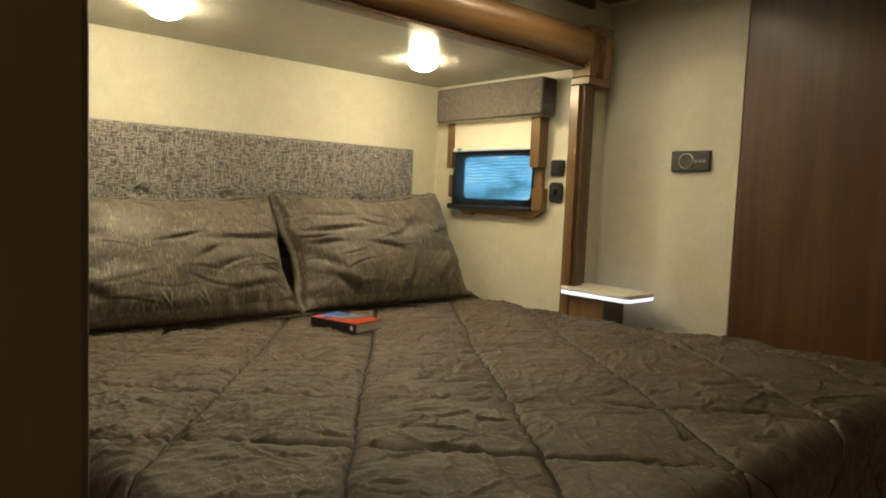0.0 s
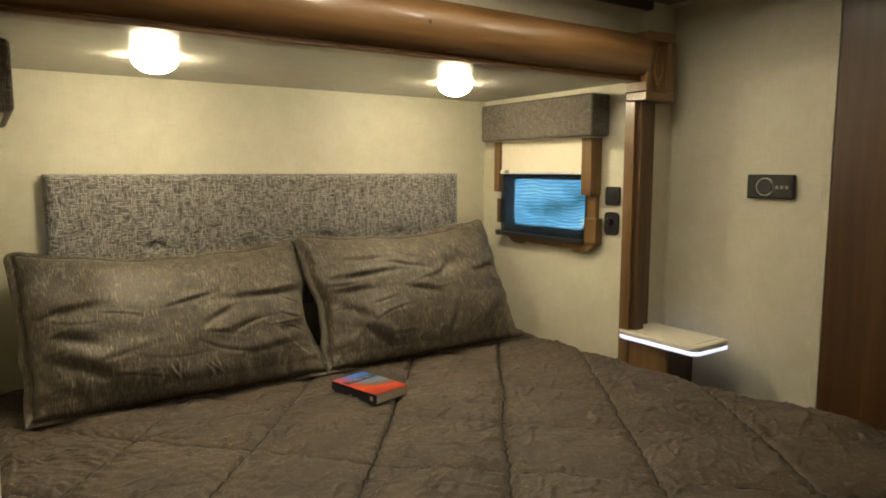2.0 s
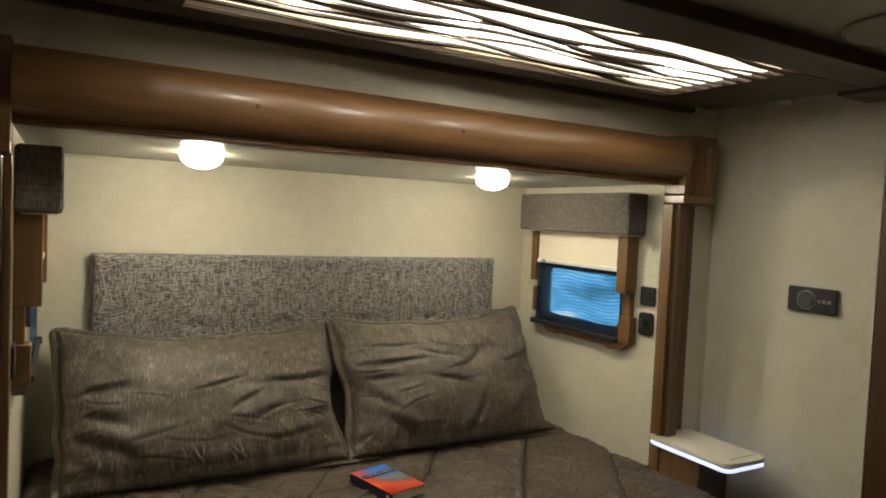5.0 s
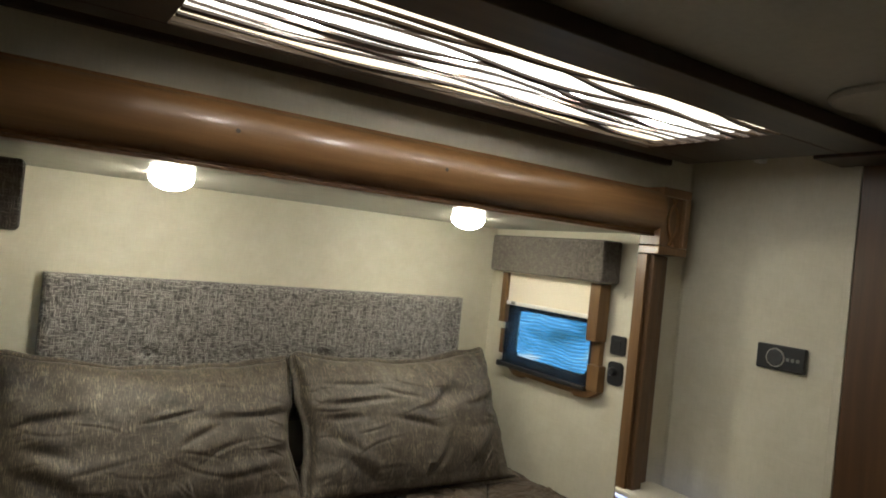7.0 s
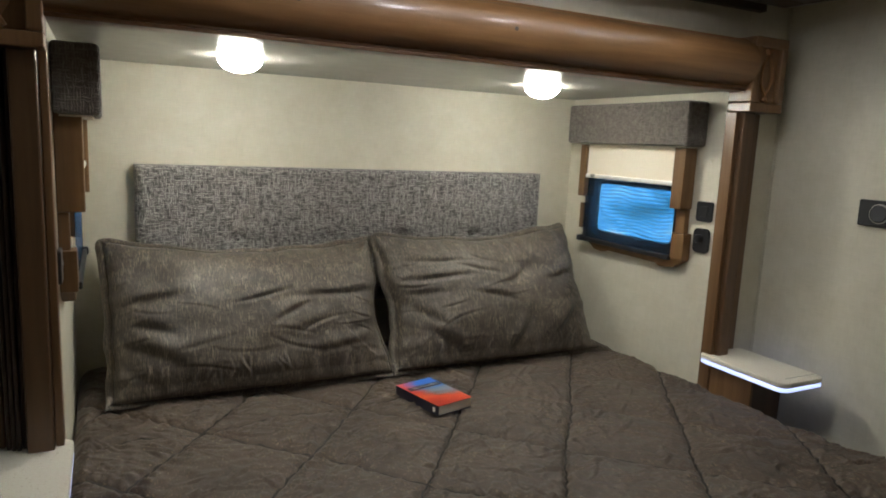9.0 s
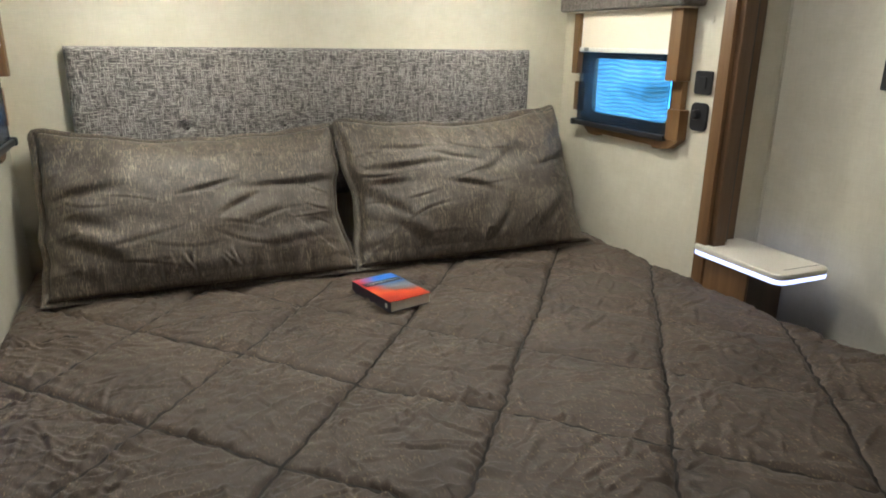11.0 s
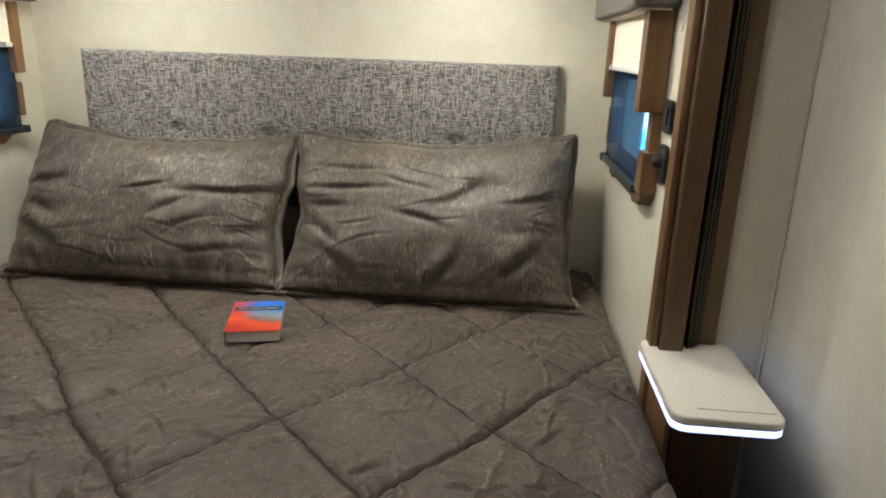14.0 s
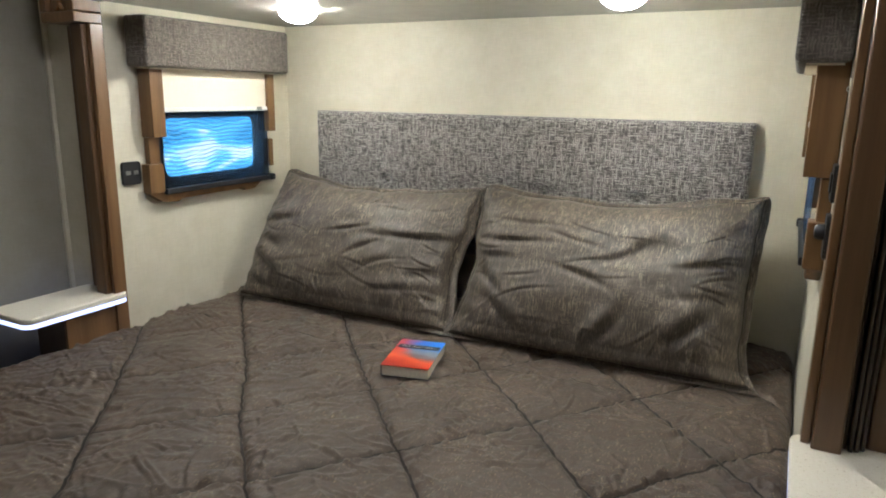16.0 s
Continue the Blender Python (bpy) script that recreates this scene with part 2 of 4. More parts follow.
def outdoors(name, shift):
    """Daylight beyond a window: bright hazy ground and a pale roof, darkened northwards to imitate the screen dimming
    slanted views.
    """
    m, t, b = nodes_of(name)
    vec = coords(t, (1, 1, 1))
    mp = t.nodes.new("ShaderNodeMapping")
    mp.inputs["Location"].default_value = (shift, shift * 0.7, shift * 0.3)
    mp.inputs["Rotation"].default_value = (radians(24), 0, 0)
    mp.inputs["Scale"].default_value = (1, 0.7, 1.9)
    link(t, vec, mp.inputs["Vector"])
    n = noise_tex(t, mp.outputs["Vector"], 4.6, 3, 0.5, 0.6)
    c = ramp(t, n, [(0.24, (0.02, 0.12, 0.15)), (0.37, (0.10, 0.40, 0.70)), (0.50, (0.18, 0.58, 1.0)), (0.555, (0.30, 0.72, 1.0)), (0.60, (0.85, 0.97, 1.0))])
    s = t.nodes.new("ShaderNodeSeparateXYZ")
    link(t, vec, s.inputs[0])
    # Northern end darkened in colour so slanted views through the screen look dim.
    far = ramp(t, math_node(t, "ADD", s.outputs["Y"], math_node(t, "MULTIPLY", n, 0.4)), [(0.65, (1, 1, 1)), (0.98, (0.30, 0.40, 0.50))])
    b.inputs["Base Color"].default_value = (0, 0, 0, 1)
    link(t, mix(t, 1.0, c, far, "MULTIPLY"), b.inputs["Emission Color"])
    b.inputs["Emission Strength"].default_value = DAY
    return m


def pane_glass():
    m, t, b = nodes_of("window_glass")
    b.inputs["Base Color"].default_value = (0.8, 0.88, 0.95, 1)
    b.inputs["Transmission Weight"].default_value, b.inputs["Roughness"].default_value = 1.0, 0.02
    b.inputs["IOR"].default_value = 1.1
    return m


def cover_art():
    """Paperback cover: red glow on one side, blue sky and grey cloud on the other, orange-red below."""
    m, t, b = nodes_of("book_cover")
    c = t.nodes.new("ShaderNodeTexCoord")
    s = t.nodes.new("ShaderNodeSeparateXYZ")
    link(t, c.outputs["Object"], s.inputs[0])
    n = noise_tex(t, coords(t, (0.6, 1.6, 1)), 16, 5, 0.6)
    y = math_node(t, "ADD", math_node(t, "MULTIPLY", s.outputs["Y"], 5.2), 0.5)
    wob = math_node(t, "SUBTRACT", n, 0.5)
    y = math_node(t, "ADD", y, math_node(t, "MULTIPLY", wob, 0.40))
    y = math_node(t, "ADD", y, math_node(t, "MULTIPLY", s.outputs["X"], 0.9))
    warm = ramp(t, y, [(0.05, (0.42, 0.03, 0.015)), (0.22, (0.62, 0.05, 0.02)), (0.34, (0.80, 0.13, 0.03)), (0.5, (0.60, 0.05, 0.03)), (0.85, (0.60, 0.08, 0.10))])
    cool = ramp(t, y, [(0.05, (0.50, 0.035, 0.015)), (0.30, (0.72, 0.10, 0.03)), (0.42, (0.20, 0.12, 0.12)), (0.52, (0.22, 0.26, 0.30)), (0.70, (0.12, 0.24, 0.50)), (0.85, (0.04, 0.22, 0.80))])
    x = math_node(t, "ADD", math_node(t, "MULTIPLY", s.outputs["X"], 14), math_node(t, "MULTIPLY", wob, 1.2))
    side = math_node(t, "ADD", x, 0.85)
    col = mix(t, ramp(t, side, [(0.2, (0, 0, 0)), (0.8, (1, 1, 1))]), warm, cool)
    link(t, col, b.inputs["Base Color"])
    b.inputs["Roughness"].default_value = 0.3
    return m


M_STONE, M_SCREEN, M_GLASS, M_COVER = stone(), screen_mesh(), pane_glass(), cover_art()
M_PAGES = plain("book_pages", (0.55, 0.5, 0.4), 0.85, vary=0.2, scale=300)
M_NAVY = plain("book_spine", (0.015, 0.015, 0.03), 0.35)


# ---- mesh helpers ----
def mesh_object(name, bm, material, smooth=False):
    me = bpy.data.meshes.new(name)
    bm.normal_update()
    bm.to_mesh(me)
    bm.free()
    me.materials.append(material)
    if smooth:
        for p in me.polygons:
            p.use_smooth = True
        me.set_sharp_from_angle(angle=radians(40))
    return new(name, me)


def part(name, bm, material, parent, label="", smooth=False):
    ob = mesh_object(name, bm, material, smooth)
    ob.parent = parent
    if label:
        tagged(ob, label)
    return ob


def thing(name, label, category, at=(0, 0, 0), group="", kind=""):
    ob = new(name)
    ob.empty_display_size = 0.05
    ob.location = at
    return tagged(ob, label, category, group, kind)


def box(x0, x1, y0, y1, z0, z1, bevel=0.0, bm=None, seg=2):
    """A box, with its edges rounded."""
    own = bmesh.new()
    bmesh.ops.create_cube(own, size=1)
    for v in own.verts:
        v.co = Vector((x0 + (v.co.x + 0.5) * (x1 - x0), y0 + (v.co.y + 0.5) * (y1 - y0), z0 + (v.co.z + 0.5) * (z1 - z0)))
    if bevel:
        bmesh.ops.bevel(own, geom=own.edges[:], offset=bevel, segments=seg, affect="EDGES", profile=0.5)
    if bm is None:
        return own
    me = bpy.data.meshes.new("tmp")
    own.to_mesh(me)
    own.free()
    bm.from_mesh(me)
    bpy.data.meshes.remove(me)
    return bm


def prism(outline, axis, a, b, bevel=0.0):
    """An outline of (u, v) pairs drawn out along an axis from a to b."""
    bm = bmesh.new()
    place = {"x": lambda u, v, w: (w, u, v), "y": lambda u, v, w: (u, w, v), "z": lambda u, v, w: (u, v, w)}[axis]
    f = bm.faces.new([bm.verts.new(place(u, v, a)) for u, v in outline])
    g = bmesh.ops.extrude_face_region(bm, geom=[f])
    for v in g["geom"]:
        if isinstance(v, bmesh.types.BMVert):
            v.co = Vector(place(*{"x": (v.co.y, v.co.z), "y": (v.co.x, v.co.z), "z": (v.co.x, v.co.y)}[axis], b))
    bmesh.ops.recalc_face_normals(bm, faces=bm.faces[:])
    if bevel:
        bmesh.ops.bevel(bm, geom=bm.edges[:], offset=bevel, segments=2, affect="EDGES")
    return bm


def rounded(u0, u1, v0, v1, r, n=6):
    """Outline of a rectangle with round corners."""
    out = []
    for cu, cv, a0 in ((u1 - r, v1 - r, 0), (u0 + r, v1 - r, 90), (u0 + r, v0 + r, 180), (u1 - r, v0 + r, 270)):
        for i in range(n + 1):
            a = radians(a0 + 90 * i / n)
            out.append((cu + r * math.cos(a), cv + r * math.sin(a)))
    return out


def lathe(profile, n=32, axis="z"):
    """Turns (radius, height) pairs about an axis."""
    bm = bmesh.new()
    rings = []
    for r, h in profile:
        ring = []
        for i in range(n):
            a = 2 * math.pi * i / n
            p = (r * math.cos(a), r * math.sin(a), h)
            ring.append(bm.verts.new(p if axis == "z" else ((h, p[0], p[1]) if axis == "x" else (p[0], h, p[1]))))
        rings.append(ring)
    for a, b in zip(rings, rings[1:]):
        for i in range(n):
            bm.faces.new((a[i], a[(i + 1) % n], b[(i + 1) % n], b[i]))
    for ring in (rings[0], rings[-1]):
        bm.faces.new(ring)
    bmesh.ops.recalc_face_normals(bm, faces=bm.faces[:])
    return bm


def frame_ring(u0, u1, v0, v1, hole, axis, a, b):
    """A rectangular plate with a round-cornered hole, drawn out along x."""
    n = len(hole)
    cu, cv = (u0 + u1) / 2, (v0 + v1) / 2
    outer = []
    for u, v in hole:
        du, dv = u - cu, v - cv
        k = min((u1 - u0) / 2 / abs(du) if du else 1e9, (v1 - v0) / 2 / abs(dv) if dv else 1e9)
        outer.append((cu + du * k, cv + dv * k))
    if n == 4:
        outer = [(u1, v1), (u0, v1), (u0, v0), (u1, v0)]
    for cornu, cornv in ((u0, v0), (u1, v0), (u1, v1), (u0, v1)):
        i = min(range(n), key=lambda j: (outer[j][0] - cornu) ** 2 + (outer[j][1] - cornv) ** 2)
        outer[i] = (cornu, cornv)
    bm = bmesh.new()
    place = (lambda u, v, w: (w, u, v)) if axis == "x" else (lambda u, v, w: (u, v, w))
    rows = [[bm.verts.new(place(u, v, w)) for u, v in ring] for ring, w in ((hole, a), (outer, a), (outer, b), (hole, b))]
    for r in range(4):
        for i in range(n):
            bm.faces.new((rows[r][i], rows[r][(i + 1) % n], rows[(r + 1) % 4][(i + 1) % n], rows[(r + 1) % 4][i]))
    bmesh.ops.recalc_face_normals(bm, faces=bm.faces[:])
    return bm


def setting(name, bm, material, label, category):
    return tagged(mesh_object(name, bm, material), label, category, kind="structure")


# ---- the room ----
SX = 0.875              # slide-out side walls
FRONT = -0.74           # wall plane round the slide-out's mouth
RX, LX = 1.105, -1.12   # the room's side walls
TOP, STOP = 1.955, 1.69   # ceilings of room and slide-out
BACK = -3.1
WIN_HOLE = (-0.625, -0.127, 1.150, 1.42)

setting("floor", box(-2.3, RX + 0.06, BACK - 0.06, 0.06, -0.06, 0), M_FLOOR, "dark brown wood-look vinyl floor", "floor")
setting("wall_north", box(-SX - 0.06, SX + 0.06, 0, 0.06, 0, STOP + 0.04), M_WALL, "beige woven-look vinyl wall behind the headboard", "wall")
for name, side in (("wall_slide_east", 1), ("wall_slide_west", -1)):
    y0, y1, z0, z1 = WIN_HOLE
    a, b = sorted((side * SX, side * (SX + 0.06)))
    bm = frame_ring(FRONT, 0, 0, STOP + 0.04, [(y1, z1), (y0, z1), (y0, z0), (y1, z0)], "x", a, b)
    setting(name, bm, M_WALL, "beige vinyl side wall of the bed slide-out with a small window", "wall")
setting("ceiling_slide", box(-SX - 0.06, SX + 0.06, FRONT - 0.003, 0.06, STOP + 0.04, STOP + 0.08), M_CEIL, "grey-beige ceiling above the head of the bed", "ceiling")
setting("ceiling_lining", box(-SX + 0.001, SX - 0.001, FRONT + 0.002, -0.001, STOP, STOP + 0.039), M_LINING, "smooth glossy beige lining over the bed", "ceiling")
setting("wall_front_east", box(SX + 0.061, RX, FRONT, FRONT + 0.05, 0, TOP), M_WALL, "narrow beige wall beside the slide-out", "wall")
setting("wall_front_west", box(LX, -SX - 0.061, FRONT, FRONT + 0.05, 0, TOP), M_WALL, "narrow beige wall beside the slide-out", "wall")
setting("wall_front_top", box(-SX - 0.06, SX + 0.06, FRONT, FRONT + 0.05, STOP + 0.081, TOP), M_WALL, "beige wall band above the wooden beam", "wall")
setting("wall_east", box(RX, RX + 0.06, BACK, FRONT + 0.05, 0, TOP), M_WALL, "beige vinyl wall with a thermostat", "wall")
DOOR0, DOOR1 = -2.76, -2.122
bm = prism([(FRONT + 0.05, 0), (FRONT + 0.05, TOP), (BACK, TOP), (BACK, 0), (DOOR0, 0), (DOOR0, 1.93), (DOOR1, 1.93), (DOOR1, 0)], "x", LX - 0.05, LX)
# Wall vinyl with its colour darkened to stand in for shade on this wall.
setting("wall_west", bm, wallpaper("shaded_vinyl", (0.31, 0.29, 0.24)), "vinyl wall with shade put into its taupe colour and the doorway to the hall", "wall")
setting("wall_south", box(-2.3, RX + 0.06, BACK - 0.06, BACK, 0, TOP), M_WALL, "plain beige wall behind the foot of the bed", "wall")
bm = prism([(-2.3, BACK), (-2.24, BACK), (-2.24, -1.56), (LX - 0.05, -1.56), (LX - 0.05, -1.5), (-2.3, -1.5)], "z", 0, TOP)
setting("wall_hall", bm, M_WALL, "plain beige hall wall outside the bedroom", "wall")
setting("ceiling", box(-2.3, RX + 0.06, BACK - 0.06, FRONT + 0.05, TOP, TOP + 0.05), M_CEIL, "dim grey-beige bedroom ceiling", "ceiling")

# doorway lining and casing
door = thing("door_1", "open doorway framed in dark brown wood", "door frame", (LX, DOOR1, 0), kind="structure")
part("jamb", box(-0.062, 0.022, -0.022, 0.0, 0, 1.93, 0.002), M_DARKWOOD, door)
part("jamb", box(-0.062, 0.022, DOOR0 - DOOR1, DOOR0 - DOOR1 + 0.022, 0, 1.93, 0.002), M_DARKWOOD, door)
part("head", box(-0.062, 0.022, DOOR0 - DOOR1 + 0.022, -0.022, 1.905, 1.93, 0.002), M_DARKWOOD, door)
part("casing", box(0.001, 0.022, 0.0, 0.05, 0, 1.97, 0.003), M_DARKWOOD, door)

# moulding where the walls meet
for name, x0, x1, y0, y1, z0, z1 in (("trim_corner_west", LX + 0.001, LX + 0.014, FRONT - 0.014, FRONT - 0.001, 0, TOP),
                                     ("trim_corner_east", RX - 0.007, RX - 0.001, FRONT - 0.007, FRONT - 0.001, 0, TOP - 0.002),
                                     ("trim_crown", LX + 0.02, RX - 0.14, FRONT - 0.026, FRONT - 0.001, 1.922, 1.954)):
    setting(name, box(x0, x1, y0, y1, z0, z1, 0.003), M_PANEL if "crown" in name else M_WALL, "thin moulding strip where wall and ceiling meet", "trim")


# ---- beam, blocks and posts round the slide-out ----
def beam():
    out = [(FRONT - 0.002, 1.6945), (FRONT - 0.054, 1.6945), (FRONT - 0.056, 1.697)]
    for i in range(31):
        a = radians(-82 + 164 * i / 30)
        out.append((FRONT - 0.048 - 0.052 * math.cos(a), 1.763 + 0.062 * math.sin(a)))
    out += [(FRONT - 0.05, 1.832), (FRONT - 0.002, 1.832)]
    ob = thing("wooden_beam", "glossy honey-brown rounded wooden beam over the bed alcove", "beam", (0, FRONT, 1.686))
    bm = prism([(y - FRONT, z - 1.686) for y, z in out], "x", -0.872, 0.872)
    part("rounded_front", bm, M_BEAM, ob, smooth=True)
    part("lower_bead", box(-0.872, 0.872, -0.060, -0.002, 0, 0.008, 0.002), M_CLOSET, ob, "dull brown bead under the beam")
    kn = lathe([(0.0005, 0.0), (0.005, 0.0), (0.004, 0.002), (0.0005, 0.0025)], 12, "y")
    for x in (-0.44, 0.06):
        k = part("knot", kn.copy(), M_PANEL, ob)
        k.location = (x, -0.1015, 0.078)
    kn.free()
    return ob


def corner_block(side):
    ob = thing("corner_block", "square brown wooden corner block carved with an oval", "wood block", (side * 0.94, FRONT, 1.63), "corner blocks of the beam")
    w = 0.068
    bm = box(-w, w, -0.082, -0.001, 0, 0.026, 0.003)
    box(-w, w, -0.082, -0.001, 0.182, 0.21, 0.003, bm=bm)
    box(-w, -w + 0.026, -0.082, -0.001, 0.0275, 0.1825, 0.003, bm=bm)
    box(w - 0.026, w, -0.082, -0.001, 0.0275, 0.1825, 0.003, bm=bm)
    part("frame", bm, M_WOOD, ob)
    inset = part("inset", box(-w + 0.025, w - 0.025, -0.068, -0.002, 0.027, 0.183), M_WOOD, ob)
    bm = bmesh.new()
    for s in (-1, 1):
        path = []
        for i in range(25):
            v = -1 + 2 * i / 24
            path.append(Vector((s * (0.023 * math.cos(v * math.pi / 2 * 1.30)), -0.071, 0.105 + 0.074 * v)))
        tube(bm, path, 0.0058, 8)
    part("carved_oval", bm, M_BEAM, inset, smooth=True)
    return ob


def tube(bm, path, r, n=8):
    """A round cord along a path of points."""
    rings = []
    for i, p in enumerate(path):
        d = (path[min(i + 1, len(path) - 1)] - path[max(i - 1, 0)]).normalized()
        a = d.orthogonal().normalized()
        if rings:
            a = (last - d * last.dot(d)).normalized()
        last = a
        b = d.cross(a)
        rings.append([bm.verts.new(p + r * (math.cos(2 * math.pi * k / n) * a + math.sin(2 * math.pi * k / n) * b)) for k in range(n)])
    for s, e in zip(rings, rings[1:]):
        for k in range(n):
            bm.faces.new((s[k], s[(k + 1) % n], e[(k + 1) % n], e[k]))
    bm.faces.new(rings[0]), bm.faces.new(rings[-1])
    bmesh.ops.recalc_face_normals(bm, faces=bm.faces[:])


def post(side):
    ob = thing("slide_post", "brown wooden upright with dark brown seals at the alcove's edge", "post", (side * SX, FRONT, 0), "uprights of the alcove")

    def strip(name, x0, x1, depth, material, r=0.002):
        a, b = sorted((side * x0, side * x1))
        part(name, box(a, b, -depth, -0.001, 0, 1.629, r), material, ob)
    strip("edge_strip", -0.004, 0.010, 0.040, M_WOOD)
    strip("inner_board", 0.011, 0.056, 0.056, M_POST, 0.004)
    for k in range(4):
        strip("seal", 0.0575 + 0.009 * k, 0.0645 + 0.009 * k, (0.030, 0.038, 0.034, 0.026)[k], M_RUBBER, 0.003)
    strip("outer_board", 0.0945, 0.130, 0.014, M_POST, 0.004)
    return ob


beam()
for side in (-1, 1):
    corner_block(side)
    post(side)


# ---- shelves with light strips ----
def bedside(side):
    ob = thing("bedside_shelf", "cream speckled bedside shelf with glowing light strip over dark wood", "bedside table", (side * 0.945, -0.90, 0), "bedside shelves")
    y0, y1 = -0.148, 0.156
    x = 0.09
    out = rounded(-x, x, y0, y1, 0.026, 8)
    bm = prism(out, "z", 0.8745, 0.891)
    rims = [e for e in bm.edges if abs(e.verts[0].co.z - e.verts[1].co.z) < 1e-5]
    bmesh.ops.bevel(bm, geom=rims, offset=0.004, segments=3, affect="EDGES", profile=0.5)
    part("tabletop", bm, M_STONE, ob, "speckled cream solid-surface top")
    part("light_strip", prism(rounded(-x + 0.001, x - 0.001, y0 + 0.001, y1 - 0.002, 0.025, 8), "z", 0.8645, 0.874), M_STRIP, ob, "glowing blue-white light strip")
    lower = rounded(-x + 0.008, x - 0.008, y0 + 0.008, y1 - 0.008, 0.028, 8)
    part("underside", prism(lower, "z", 0.860, 0.864), M_WHITE, ob)
    if side > 0:
        part("joint", box(-0.045, 0.078, y0 + 0.030, y0 + 0.0315, 0.8905, 0.8914), M_RUBBER, ob, "fine dark joint near the rim")
    a, b = sorted((-side * 0.066, -side * 0.056))
    part("side_panel", box(a, b, -0.03, 0.124, 0, 0.8595, 0.002), M_WOOD, ob, "brown wooden side panel")
    a, b = sorted((-side * 0.055, side * 0.07))
    part("body", box(a, b, -0.028, 0.124, 0, 0.8595, 0.002), M_DARKWOOD, ob, "dark brown cabinet body")
    return ob


for side in (-1, 1):
    bedside(side)


# ---- wardrobe and wall fittings ----
closet = thing("wardrobe", "tall built-in wardrobe with a plain dark brown wood door", "wardrobe", (RX, -1.272, 0))
part("door", box(-0.010, -0.001, -1.2, -0.012, 0.06, 1.93, 0.002), M_CLOSET, closet)
part("plinth", box(-0.008, -0.001, -1.2, -0.012, 0, 0.058, 0.001), M_DARKWOOD, closet)
part("stile", box(-0.012, -0.001, -0.011, 0.012, 0, 1.93, 0.002), M_WALL, closet, "beige edge strip")
part("crown", box(-0.15, -0.001, -1.2, 0.05, 1.912, 1.954, 0.004), M_PANEL, closet, "dark crown moulding")


def thermostat():
    ob = thing("thermostat", "flat black wall thermostat with a round dial", "thermostat", (RX, -1.111, 1.363))
    part("body", box(-0.018, -0.001, -0.072, 0.072, -0.036, 0.036, 0.004), M_BLACK, ob)
    d = part("dial", lathe([(0.024, 0.0), (0.024, -0.007), (0.021, -0.009), (0.001, -0.009)], 32, "x"), M_DIAL, ob, "glossy dark grey dial")
    d.location = (-0.018, 0.012, 0)
    part("dial_ring", lathe([(0.0242, 0.0), (0.0268, 0.0), (0.0268, -0.005), (0.0242, -0.005)], 32, "x"), M_METAL, d, "thin silver ring")
    for i in range(3):
        part("button", box(-0.0195, -0.0175, -0.058 + i * 0.015, -0.048 + i * 0.015, -0.006, 0.004, 0.001), M_GREY, ob)
    return ob


thermostat()


def wall_plate(name, label, side, y, z, w, h, kind_of):
    ob = thing(name, label, "switch" if kind_of != "socket" else "socket", (side * SX, y, z))
    a, b = sorted((-side * 0.001, -side * 0.009))
    out = rounded(-w / 2, w / 2, -h / 2, h / 2, 0.008 if kind_of != "knob" else 0.016)
    plate = part("plate", prism(out, "x", a, b, 0.0015), M_BLACK, ob)
    if kind_of == "rocker":
        a, b = sorted((-side * 0.009, -side * 0.012))
        part("rocker", box(a, b, -0.014, 0.014, -0.016, 0.016, 0.001), M_BLACK, plate)
    elif kind_of == "knob":
        k = part("knob", lathe([(0.014, 0), (0.0135, -side * 0.010), (0.010, -side * 0.015), (0.001, -side * 0.016)], 24, "x"), M_BLACK, plate, smooth=True)
        k.location = (-side * 0.009, 0.004, 0.006)
    else:
        for dy in (-0.013, 0.013):
            a, b = sorted((-side * 0.0085, -side * 0.0105))
            part("port", box(a, b, dy - 0.008, dy + 0.008, -0.004, 0.007, 0.001), M_GREY, plate)
    return ob


wall_plate("light_switch", "small black square wall switch", 1, -0.701, 1.327, 0.062, 0.062, "rocker")
wall_plate("dimmer_switch", "black rounded wall switch with a domed knob", 1, -0.699, 1.236, 0.062, 0.076, "knob")
wall_plate("wall_socket", "black square wall socket with two charging ports", -1, -0.694, 1.228, 0.062, 0.066, "socket")


def wall_hook(side):
    ob = thing("wall_hook", "small clear plastic hook holding the shade cord", "hook", (side * SX, -0.705, 1.475))
    bm = bmesh.new()
    path = [Vector((-side * (0.003 + 0.004 * math.sin(a)), 0.0, -0.004 * math.cos(a) + 0.004)) for a in (i * math.pi / 8 for i in range(9))]
    tube(bm, path, 0.0007, 6)
    part("curl", bm, M_WHITE, ob, smooth=True)
    part("plate", box(*sorted((-side * 0.001, -side * 0.004)), -0.004, 0.004, 0.006, 0.022, 0.001), M_WALL, ob)


wall_hook(1)


